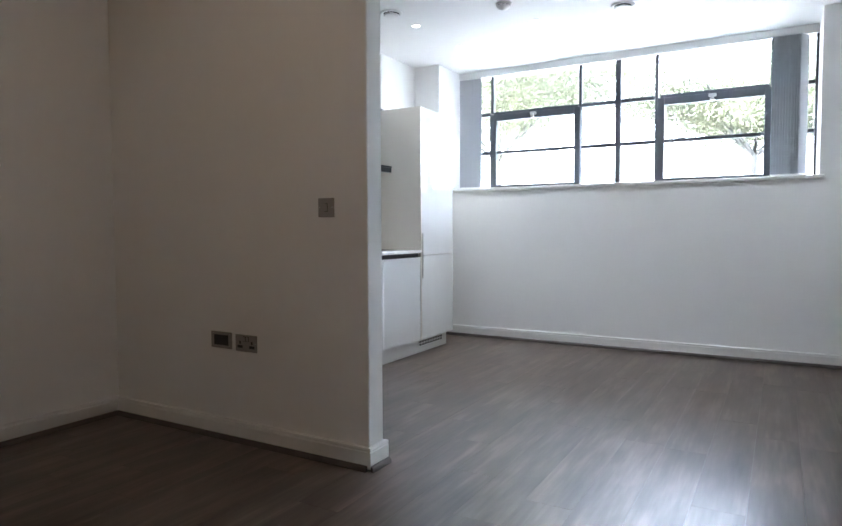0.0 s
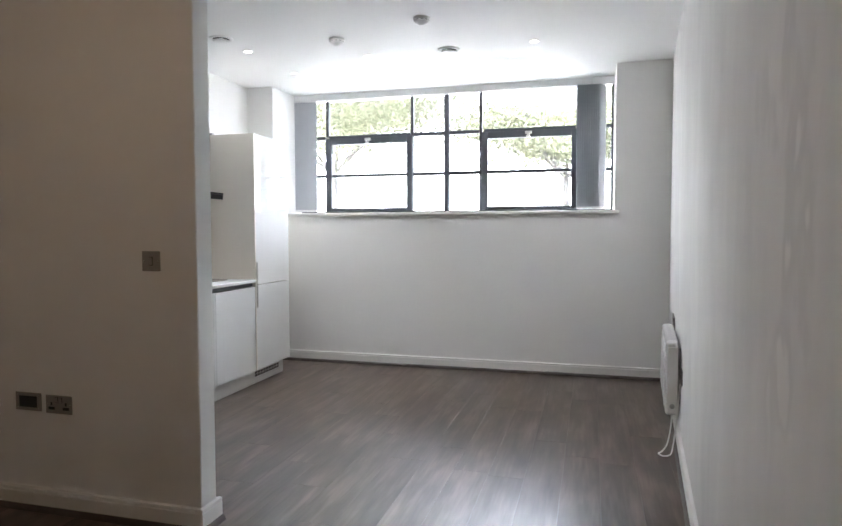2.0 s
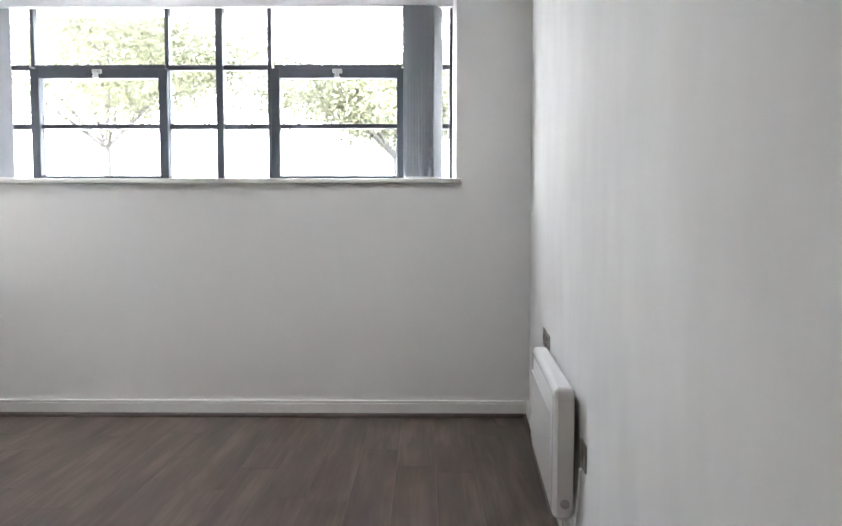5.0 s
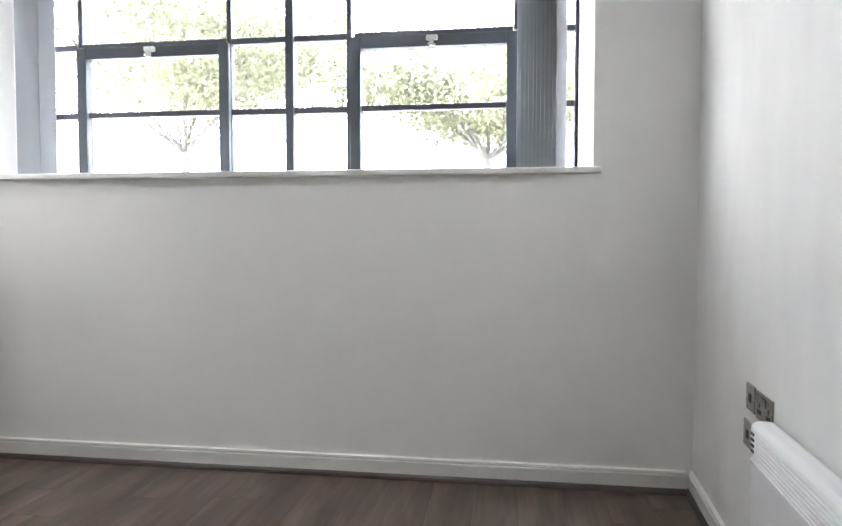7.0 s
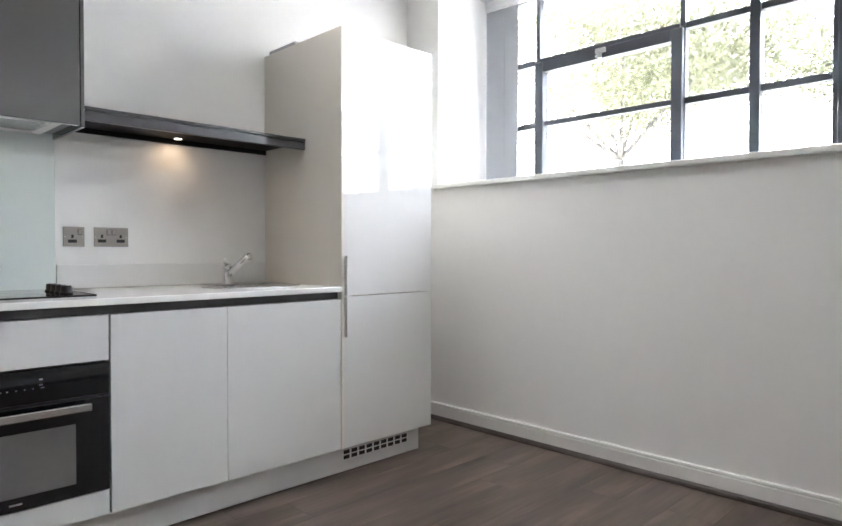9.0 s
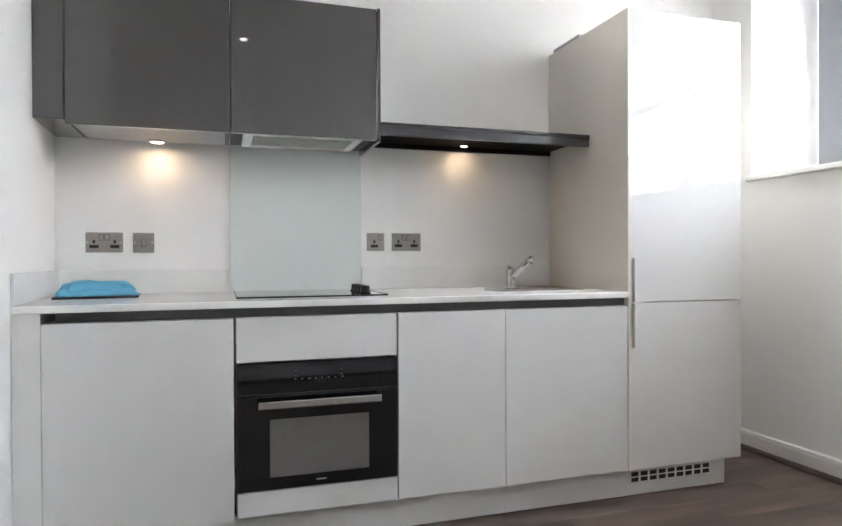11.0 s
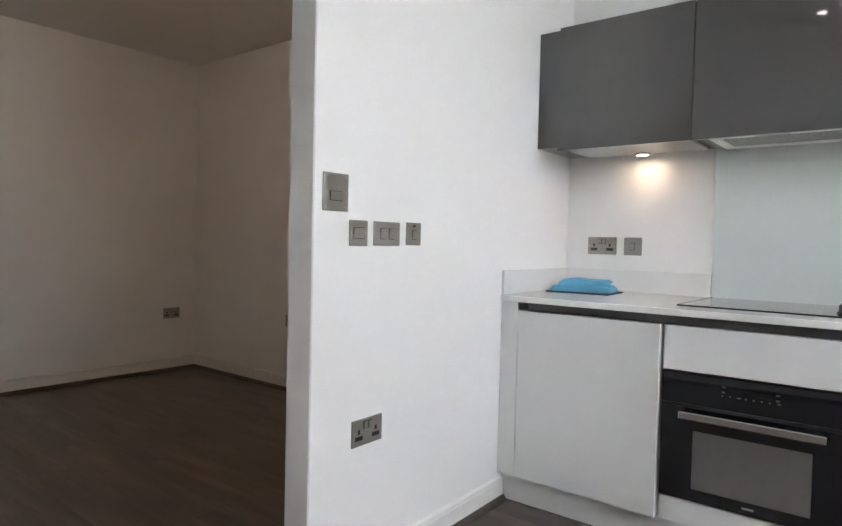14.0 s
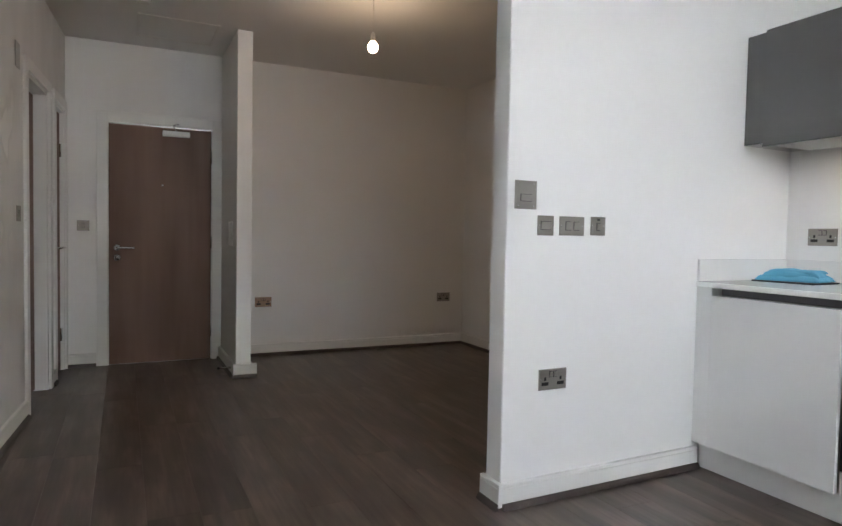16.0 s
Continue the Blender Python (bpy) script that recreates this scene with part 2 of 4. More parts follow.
STEEL = material("brushed_steel", (0.62, 0.61, 0.59), 0.25, metal=1.0, vary=0.06, grain=80, stretch=(1, 0.08, 1), bump=0.04)
CHROME = material("polished_chrome", (0.78, 0.78, 0.78), 0.07, metal=1.0, vary=0.02, bump=0)
BLACKGLASS = material("black_glass", (0.008, 0.008, 0.009), 0.035, vary=0.1, bump=0, coat=0.5)
OVENGLASS = material("smoked_oven_glass", (0.15, 0.142, 0.132), 0.12, vary=0.08, bump=0, coat=0.5)
BLACKPLASTIC = material("black_plastic", (0.012, 0.012, 0.012), 0.42, vary=0.1)
SPLASH = material("pale_green_back_painted_glass", (0.73, 0.79, 0.765), 0.03, vary=0.008, bump=0, coat=0.8)
WHITEPLASTIC = material("white_plastic", (0.79, 0.785, 0.77), 0.35, vary=0.02, bump=0.03)
GREYPRINT = material("pale_grey_print", (0.42, 0.42, 0.42), 0.4, vary=0.03, bump=0)
DIMPRINT = material("dim_grey_print", (0.16, 0.16, 0.165), 0.4, vary=0.03, bump=0)
HEATERPAINT = material("white_enamelled_steel", (0.80, 0.80, 0.795), 0.25, vary=0.015, bump=0.04, bump_scale=500)
FRAMEPAINT = material("dark_blue_grey_powder_coat", (0.055, 0.062, 0.075), 0.42, vary=0.12, bump=0.12, bump_scale=500)
BLIND = material("grey_blue_blind_fabric", (0.46, 0.475, 0.50), 0.85, vary=0.04, grain=300, bump=0.25, bump_scale=900)
let_light_through(BLIND, 0.24)
BLINDRAIL = material("white_aluminium_rail", (0.75, 0.75, 0.75), 0.3, vary=0.02)
CLOTH = material("turquoise_microfibre_cloth", (0.12, 0.40, 0.60), 0.9, vary=0.12, grain=200, bump=0.5, bump_scale=700)
DARKCLOTH = material("dark_folded_mat", (0.035, 0.04, 0.05), 0.7, vary=0.2)
BEAD = wood("dark_oak_beading", (0.045, 0.035, 0.03), (0.075, 0.06, 0.052), (0.11, 0.09, 0.078), 0.4, 1, False)
LAMINATE = wood("grey_brown_oak_laminate", (0.040, 0.027, 0.021), (0.093, 0.067, 0.053), (0.185, 0.141, 0.114), 0.30, 1, True, 0.42, False, 2.3)
WALNUT = wood("walnut_veneer", (0.115, 0.065, 0.044), (0.185, 0.110, 0.078), (0.240, 0.150, 0.110), 0.5, 2, False, 0.25, True, 0.55)
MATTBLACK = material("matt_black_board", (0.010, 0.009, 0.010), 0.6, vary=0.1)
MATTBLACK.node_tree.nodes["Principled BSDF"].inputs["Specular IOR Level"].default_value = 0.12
SCREED = material("grey_screed", (0.25, 0.24, 0.23), 0.9, vary=0.1)
GLASS = clear_glass("window_glass")
WARM = glow("warm_lamp_glow", (1.0, 0.74, 0.48), 0.75)
DIM = glow("dim_warm_lamp_glow", (1.0, 0.72, 0.45), 1.1)
BULB = glow("warm_bulb_glow", (1.0, 0.70, 0.44), 1.8)
COOL = glow("downlight_glow", (1.0, 0.95, 0.89), 0.25)
BARK = material("tree_bark", (0.085, 0.082, 0.08), 0.9, vary=0.3, grain=20, bump=0.6, bump_scale=30, stretch=(1, 1, 0.3), dist=0.02)
PAVING = material("pale_forecourt_paving", (0.115, 0.112, 0.106), 0.9, vary=0.15, grain=3, bump=0.5, bump_scale=20, stain=0.1, dist=0.03)
# only for the unseen slab that keeps sky light off the trees
BLOCKER = material("pale_sky_blocker", (0.55, 0.56, 0.58), 0.8, vary=0.05, grain=2, stain=0.2)


def leaf_material():
    m = bpy.data.materials.new("summer_leaves")
    m.use_nodes = True
    nt = m.node_tree
    b = nt.nodes["Principled BSDF"]
    geo = nt.nodes.new("ShaderNodeNewGeometry")
    ramp = nt.nodes.new("ShaderNodeValToRGB")
    ramp.color_ramp.elements[0].color = (0.100, 0.106, 0.066, 1)
    ramp.color_ramp.elements[1].color = (0.165, 0.172, 0.108, 1)
    nt.links.new(geo.outputs["Random Per Island"], ramp.inputs[0])
    nt.links.new(ramp.outputs[0], b.inputs["Base Color"])
    b.inputs["Roughness"].default_value = 0.5
    tr = nt.nodes.new("ShaderNodeBsdfTranslucent")
    nt.links.new(ramp.outputs[0], tr.inputs["Color"])
    mx = nt.nodes.new("ShaderNodeMixShader")
    mx.inputs[0].default_value = 0.55
    nt.links.new(b.outputs[0], mx.inputs[1])
    nt.links.new(tr.outputs[0], mx.inputs[2])
    nt.links.new(mx.outputs[0], nt.nodes["Material Output"].inputs[0])
    return m


LEAF = leaf_material()

# ---- plan ----
YN, YS = 3.40, -3.57          # north (window) wall, south (door) wall
H, HH = 2.80, 2.625            # ceilings of the living room and of the hall
PX, PT = 1.815, 0.10           # partition: end and thickness, its north face at y = 0
RX0, RX1, YWIN = 0.29, 3.65, 4.06   # window recess and window plane
SILL = 1.508
SLANT = -4.1                 # the east wall is out of square
EAST = pose(3.615, YS, 0, 0, 0, SLANT)   # its own frame: y along the wall, x outwards
EL = 6.98                     # its length inside

# ---- large structure ----
floor = setting("floor", box(-0.3, 4.5, -3.9, 4.3, -0.12, -0.011), SCREED, "grey-brown wood laminate floor laid in planks", "floor")
setting("ceiling", joined(box(-0.3, 4.6, -PT, 4.3, H, 3.0), box(-0.3, 4.6, -3.9, -PT, HH, 3.0)), CEILING, "plain white painted ceiling", "ceiling")
setting("wall_west", box(-0.3, 0, YS - 0.3, 4.2, 0, H), PAINT, "plain white painted wall behind the kitchen")
setting("wall_north", joined(box(0, 4.5, YN, 4.2, 0, SILL - 0.03), box(0, RX0, YN, 4.2, SILL - 0.03, H), box(RX1, 4.5, YN, 4.2, SILL - 0.03, H)), PAINT, "white painted window wall with a deep recess")
def askew(x):
    """How far the partition's north face stands from y = 0, as it is out of square."""
    return 0.034 * (x - 1.45)


def to_partition(bm):
    """Lets the near end of a fitted piece follow the partition."""
    for v in bm.verts:
        if v.co.y < 0.03:
            v.co.y += askew(v.co.x)
    return bm


def partition_body():
    bm = box(0, PX, -PT, 0, 0, H, 0.004, 1)
    for v in bm.verts:
        if v.co.y > -0.02:
            v.co.y += askew(v.co.x)
    return bm


setting("partition", partition_body(), PAINT, "white painted partition with switches on both sides")
# south wall with the entrance opening
DX0, DX1, DZ = 2.510, 3.312, 1.985
setting("wall_south", joined(box(0, DX0 - 0.03, YS - 0.2, YS, 0, HH), box(DX1 + 0.03, 4.5, YS - 0.2, YS, 0, HH), box(DX0 - 0.03, DX1 + 0.03, YS - 0.2, YS, DZ + 0.03, HH)), PAINT, "white painted wall round the entrance door")
setting("wall_lobby", box(0, 4.5, YS - 0.6, YS - 0.3, 0, HH), PAINT, "plain wall closing the lobby beyond the door")
setting("wall_stub", box(2.316, 2.428, YS, -2.745, 0, HH, 0.004, 1), PAINT, "short white wall between entrance and alcove")
# east wall with a cupboard opening and a door opening
A0, A1, B0, B1, AZ = 0.04, 0.48, 0.725, 1.40, 2.04
ew = joined(box(0, 0.3, -0.3, A0, 0, H), box(0, 0.3, A1, B0, 0, H), box(0, 0.3, B1, EL + 0.2, 0, H), box(0, 0.3, A0, A1, AZ, H), box(0, 0.3, B0, B1, AZ, H))
east = setting("wall_east", ew, PATCHY, "long white painted wall with faint filler marks")
east.matrix_world = EAST

SKIRT = [(0, 0.012), (0.018, 0.012), (0.018, 0.085), (0.015, 0.088), (0.015, 0.092), (0.018, 0.095), (0.016, 0.104), (0, 0.106)]


def skirting(name, p, q, m=None, bead=True):
    b = setting(name, strip(p, q, SKIRT), TRIM, "white moulded skirting board", "skirting board")
    if m is not None:
        b.matrix_world = m
    if bead:
        d = (Vector((*q, 0)) - Vector((*p, 0))).normalized()
        o = Vector((-d.y, d.x, 0)) * 0.0185
        s = setting("trim", strip((p[0] + o.x, p[1] + o.y), (q[0] + o.x, q[1] + o.y), [(0, 0), (0.016, 0), (0.016, 0.005), (0.011, 0.017), (0.004, 0.025), (0, 0.026)]), BEAD, "dark wood-effect floor beading", "trim")
        if m is not None:
            s.matrix_world = m


skirting("baseboard_north", (4.08, YN), (0, YN))
skirting("baseboard_partition_north", (0.66, askew(0.66)), (PX, askew(PX)))
skirting("baseboard_partition_south", (PX, -PT), (0.0, -PT))
skirting("baseboard_partition_end", (PX, 0.018 + askew(PX)), (PX, -PT - 0.018), bead=True)
skirting("baseboard_alcove_west", (0, -PT), (0, YS))
skirting("baseboard_alcove_south", (0, YS), (2.316, YS))
skirting("baseboard_stub_west", (2.316, YS), (2.316, -2.745))
skirting("baseboard_stub_end", (2.272, -2.745), (2.449, -2.745), bead=True)
skirting("baseboard_stub_east", (2.431, -2.745), (2.431, YS))
skirting("baseboard_hall_south", (DX1 + 0.09, YS), (3.615, YS))
skirting("baseboard_east", (0, B1 + 0.07), (0, EL), EAST)
skirting("baseboard_east_pier", (0, A1 + 0.07), (0, B0 - 0.07), EAST)


# ---- window in its recess ----
win = thing("window_1", "dark grey steel industrial window with two top-hung casements", "window", pose(0, YWIN, 0), kind="structure")
WZ0, WZ1 = 1.51, 2.80
ZT, ZM = 2.358, 1.936         # upper transom, middle transom
C1, C2 = (0.597, 1.602), (2.335, 3.316)
MX = 1.970


def bar(x0, x1, z0, z1, d=0.03, name="glazing_bar", y=0.0):
    part(name, box(x0, x1, y - d, y + d, z0, z1, 0.004, 2), FRAMEPAINT, win)


bar(RX0, RX1, WZ0, WZ0 + 0.035, 0.028, "bottom_rail")
bar(RX0, RX1, WZ1 - 0.012, WZ1 - 0.001, 0.028, "top_rail")
bar(RX1 - 0.022, RX1 - 0.001, WZ0 + 0.035, WZ1 - 0.012, 0.026, "jamb")
bar(RX0 + 0.001, RX0 + 0.022, WZ0 + 0.035, WZ1 - 0.012, 0.026, "jamb")
bar(MX - 0.026, MX + 0.026, WZ0 + 0.035, WZ1 - 0.012, 0.036, "mullion")
for x in (C1[0] + 0.018, C1[1] - 0.012, C2[0] - 0.004, C2[1] - 0.012):
    bar(x - 0.015, x + 0.015, ZT, WZ1 - 0.012, 0.026, "mullion")
for x in (C1[1] - 0.012, C2[0] - 0.004):
    bar(x - 0.015, x + 0.015, WZ0 + 0.035, ZT, 0.024, "mullion")
for x in (C1[0] - 0.001, C2[1] + 0.001):
    bar(x - 0.008, x + 0.008, WZ0 + 0.035, ZT, 0.024, "mullion")
for z in (ZT, ZM):
    for x0, x1 in ((RX0 + 0.022, C1[0] - 0.009), (C1[1] + 0.003, MX - 0.026), (MX + 0.026, C2[0] - 0.019), (C2[1] + 0.009, RX1 - 0.022)):
        bar(x0, x1, z - 0.018, z + 0.018, 0.024)
for x0, x1 in (C1, C2):
    bar(x0 + 0.03, x1 - 0.03, ZT - 0.012, ZT + 0.02, 0.024)
for x0, x1 in ((RX0 + 0.022, C1[0] - 0.009), (C1[1] + 0.003, MX - 0.026), (MX + 0.026, C2[0] - 0.019), (C2[1] + 0.009, RX1 - 0.022)):
    for z0, z1 in ((WZ0 + 0.035, ZM - 0.018), (ZM + 0.018, ZT - 0.018), (ZT + 0.018, WZ1 - 0.012)):
        part("pane", box(x0, x1, -0.003, 0.003, z0, z1), GLASS, win).visible_shadow = False
for x0, x1 in (C1, C2):
    part("pane", box(x0 + 0.033, x1 - 0.027, -0.003, 0.003, ZT + 0.02, WZ1 - 0.012), GLASS, win).visible_shadow = False
    cz0, cz1 = WZ0 + 0.036, ZT - 0.014
    w, gx0, gx1, gz0, gz1 = 0.07, x0 + 0.072, x1 - 0.068, 1.580, 2.276
    fr = joined(box(x0 + 0.008, gx0, -0.052, 0.02, cz0, cz1, 0.005), box(gx1, x1 - 0.003, -0.052, 0.02, cz0, cz1, 0.005),
                box(gx0, gx1, -0.052, 0.02, cz0, gz0, 0.005), box(gx0, gx1, -0.052, 0.02, gz1, cz1, 0.005),
                box(gx0, gx1, -0.034, 0.016, ZM - 0.016, ZM + 0.016, 0.004))
    cas = part("casement", fr, FRAMEPAINT, win, "thick dark casement frame")
    for z0, z1 in ((gz0, ZM - 0.016), (ZM + 0.016, gz1)):
        part("pane", box(gx0, gx1, -0.004, 0.004, z0, z1), GLASS, cas).visible_shadow = False
    hx = (x0 + x1) / 2
    h = joined(box(hx - 0.034, hx + 0.034, -0.075, -0.052, 2.305, 2.335, 0.006), box(hx - 0.012, hx + 0.012, -0.10, -0.06, 2.268, 2.313, 0.008), tube([(hx - 0.02, -0.085, 2.283), (hx + 0.022, -0.09, 2.271)], 0.007))
    part("catch", h, GREYPRINT, cas, "pale grey window catch")
part("window_sill", box(RX0 - 0.0, RX1 + 0.0, YN - YWIN, -0.03, SILL - 0.028, SILL, 0.0), TRIM, win, "white painted sill board")
part("sill_nosing", box(RX0 - 0.02, RX1 + 0.035, YN - YWIN - 0.03, YN - YWIN - 0.0005, SILL - 0.03, SILL + 0.001, 0.008, 3), TRIM, win, "rounded white sill nosing")


# ---- vertical blinds ----
def blind_stack(xs, angle, label, flat):
    t = thing("vertical_blind", label, "blind", pose(0, 3.885, 0), "vertical blinds at the window")
    for i, x in enumerate(xs):
        wd = 0.127 if not flat else 0.15
        s = box(-wd / 2, wd / 2, -0.0006, 0.0006, 1.555, 2.7285)
        moved(s, pose(x, 0.004 * (i % 2) + (0.006 * i if flat else 0), 0, 0, 0, angle + random.uniform(-4, 4) * (0.3 if flat else 1)))
        sl = part("slat", s, BLIND, t)
        wgt = box(-wd / 2 + 0.006, wd / 2 - 0.006, -0.003, 0.003, 1.535, 1.56, 0.002, 1)
        part("weight", moved(wgt, pose(x, 0.004 * (i % 2) + (0.006 * i if flat else 0), 0, 0, 0, angle)), WHITEPLASTIC, sl, "white bottom weight")
    lo, hi = min(xs), max(xs)
    part("chain", tube([(lo - 0.05 + k * (hi - lo + 0.1) / 14, -0.04, 1.545 + 0.006 * (k % 2)) for k in range(15)], 0.0025, 6), WHITEPLASTIC, t, "white bead chain")
    return t


blind_stack([0.368, 0.474], 2, "grey-blue fabric vertical blind drawn flat aside", True)
blind_stack([3.335 + 0.0208 * k for k in range(11)], 62, "grey-blue fabric vertical blind bunched in a stack", False)
tagged(part("blind_rail", joined(box(RX0 + 0.004, RX1 - 0.004, 3.862, 3.908, 2.738, 2.797, 0.004), box(RX0 + 0.004, RX1 - 0.004, 3.869, 3.901, 2.728, 2.740, 0.002, 1)), BLINDRAIL), "white aluminium blind track along the window head", "blind track")


# ---- fitted kitchen along the west wall ----
FX = 0.69      # cabinet fronts
CX = 0.668     # carcass fronts


def base_unit(y0, y1, label, ajar=0.0):
    t = thing("base_unit", label, "kitchen cabinet", pose(0, y0, 0), "kitchen base units")
    w = y1 - y0
    body = joined(box(0.02, CX, 0.001, 0.018, 0.13, 0.852), box(0.02, CX, w - 0.018, w - 0.001, 0.13, 0.852), box(0.02, CX, 0.018, w - 0.018, 0.13, 0.148), box(0.02, 0.038, 0.018, w - 0.018, 0.148, 0.852))
    part("body", body, CARCASS, t, "cream-white carcass")
    d = part("door", box(0, FX - CX, 0, w - 0.0012, 0.133, 0.853, 0.0012), LACQUER, t, "white high-gloss door")
    d.matrix_local = pose(CX + 0.001, 0.0006, 0, 0, 0, -ajar)
    for z in (0.22, 0.76):
        part("hinge", box(0.60, CX, 0.019, 0.034, z, z + 0.04, 0.003), STEEL, t)
    return t


tagged(part("filler_panel", to_partition(box(0.02, FX, 0.002, 0.0605, 0.13, 0.888, 0.0015)), LACQUER), "narrow white gloss filler panel against the wall", "panel")
base_unit(0.062, 0.667, "white gloss base cabinet with its door slightly ajar", 1.6)
base_unit(1.2745, 1.7285, "white gloss base cabinet beside the oven")
base_unit(1.7295, 2.3125, "white gloss base cabinet under the sink")
# oven housing
oh = thing("oven_housing", "white gloss oven cabinet with a blank drawer front", "kitchen cabinet", pose(0, 0.672, 0), "kitchen base units")
part("body", joined(box(0.02, CX - 0.002, 0.001, 0.003, 0.13, 0.852), box(0.02, CX - 0.002, 0.597, 0.600, 0.13, 0.852), box(0.02, 0.04, 0.003, 0.597, 0.13, 0.852)), CARCASS, oh)
part("drawer_front", box(CX, FX, 0.004, 0.597, 0.692, 0.853, 0.0016), LACQUER, oh, "white gloss blank drawer front")
part("lower_panel", box(CX, FX, 0.004, 0.597, 0.133, 0.222, 0.0016), LACQUER, oh, "white gloss strip below the oven")

ov = thing("oven", "built-in black glass electric oven with a steel handle", "oven", pose(0, 0.672, 0))
part("body", box(0.10, CX, 0.008, 0.593, 0.228, 0.686), BLACKPLASTIC, ov)
part("control_panel", box(CX, FX + 0.004, 0.004, 0.597, 0.574, 0.686, 0.002), BLACKGLASS, ov, "black glass control panel")
marks = [box(FX + 0.0041, FX + 0.0046, 0.208, 0.218, 0.652 - 0.018 * k, 0.657 - 0.018 * k) for k in range(2)]
marks += [box(FX + 0.0041, FX + 0.0046, 0.375, 0.386, 0.650 - 0.018 * k, 0.655 - 0.018 * k) for k in range(2)]
marks += [box(FX + 0.0041, FX + 0.0046, 0.208 + 0.0245 * k, 0.213 + 0.0245 * k + (0.006 if k in (2, 7) else 0), 0.622, 0.626) for k in range(8)]
part("printed_marks", joined(*marks), DIMPRINT, ov, "small pale touch symbols")
part("trim_line", box(CX, FX + 0.003, 0.004, 0.597, 0.566, 0.5735), BLACKPLASTIC, ov, "thin black trim")
od = part("oven_door", box(CX, FX + 0.006, 0.004, 0.597, 0.226, 0.5655, 0.003), BLACKGLASS, ov, "black glass oven door")
part("oven_window", box(FX + 0.0061, FX + 0.0072, 0.118, 0.485, 0.272, 0.482, 0.0005, 1), OVENGLASS, od, "smoked viewing window")
hb = joined(box(FX + 0.038, FX + 0.052, 0.077, 0.525, 0.528, 0.556, 0.004, 3), box(FX + 0.006, FX + 0.040, 0.098, 0.118, 0.534, 0.550, 0.002, 1), box(FX + 0.006, FX + 0.040, 0.484, 0.504, 0.534, 0.550, 0.002, 1))
part("handle", hb, STEEL, od, "flat brushed steel bar handle")
part("badge", box(FX + 0.0061, FX + 0.0068, 0.285, 0.322, 0.246, 0.252), GREYPRINT, od)

# tall fridge unit
TY0, TY1, TZ = 2.314, 2.930, 2.152
tu = thing("tall_unit", "tall white gloss fridge-freezer cabinet beside the worktop", "kitchen cabinet", pose(0, TY0, 0))
W = TY1 - TY0
part("side_panel", box(0.002, FX + 0.004, 0, 0.018, 0.13, TZ, 0.001, 1), CARCASS, tu, "cream-white side panel")
part("body", joined(box(0.02, CX, W - 0.020, W - 0.002, 0.13, TZ - 0.002), box(0.02, CX, 0.018, W - 0.02, TZ - 0.02, TZ - 0.002), box(0.02, 0.03, 0.018, W - 0.02, 0.13, TZ - 0.02), box(0.03, CX, 0.018, W - 0.02, 0.13, 0.148)), CARCASS, tu)
for z0, z1, h0, h1 in ((0.133, 0.864, 0.67, 0.861), (0.868, TZ - 0.002, 0.871, 1.06)):
    d = part("door", box(CX + 0.001, FX, 0.020, W, z0, z1, 0.0016), LACQUER, tu, "white high-gloss door")
    part("handle", joined(box(FX - 0.004, FX + 0.016, 0.019, 0.023, h0, h1, 0.001, 1), box(FX + 0.0003, FX + 0.003, 0.019, 0.036, h0, h1, 0.001, 1)), STEEL, d, "slim steel edge pull")
part("fixing_strip", box(0.05, 0.30, 0.002, 0.03, TZ, TZ + 0.018, 0.002, 1), GREYPRINT, tu, "grey strip on top")

# plinth with a ventilation grille
pl = thing("plinth", "white kitchen plinth with a ventilation grille", "plinth", pose(0, 0, 0))
part("board", to_partition(box(0.625, 0.643, 0.004, 2.88, 0.002, 0.128, 0.001, 1)), LACQUER, pl)
part("return_board", box(0.06, 0.625, 2.862, 2.88, 0.002, 0.128), LACQUER, pl)
gr = part("grille", box(0.643, 0.647, 2.352, 2.80, 0.056, 0.112, 0.002, 1), WHITEPLASTIC, pl, "white slotted vent grille")
for r in range(2):
    for k in range(9):
        part("slot", box(0.647, 0.6474, 2.362 + 0.0485 * k, 2.362 + 0.0485 * k + 0.037, 0.0615 + 0.025 * r, 0.0805 + 0.025 * r), BLACKPLASTIC, gr)

# grip rail, worktop, upstands
rail_bm = joined(box(0.02, 0.668, 0.098, 2.312, 0.8545, 0.8885, 0.002, 1))
tagged(part("grip_rail", rail_bm, RAIL), "dark grey recessed grip rail under the worktop", "grip rail")
tagged(part("worktop", to_partition(box(0.002, 0.70, 0.002, 2.312, 0.889, 0.914, 0.003, 2)), QUARTZ), "white quartz worktop with a thin square edge", "worktop")
for y0, y1 in ((-0.034, 0.664), (1.279, 2.312)):
    tagged(part("upstand", box(0.001, 0.014, y0, y1, 0.9145, 1.02, 0.0015, 1), QUARTZ), "low white quartz upstand behind the worktop", "upstand", "worktop upstands")
tagged(part("upstand", to_partition(box(0.001, 0.69, 0.001, 0.014, 0.9145, 1.02, 0.0015, 1)), QUARTZ), "low white quartz upstand on the partition", "upstand", "worktop upstands")
tagged(part("splashback", box(0.001, 0.008, 0.666, 1.277, 0.9145, 1.60, 0.001, 1), SPLASH), "pale green glass splashback behind the hob", "splashback")

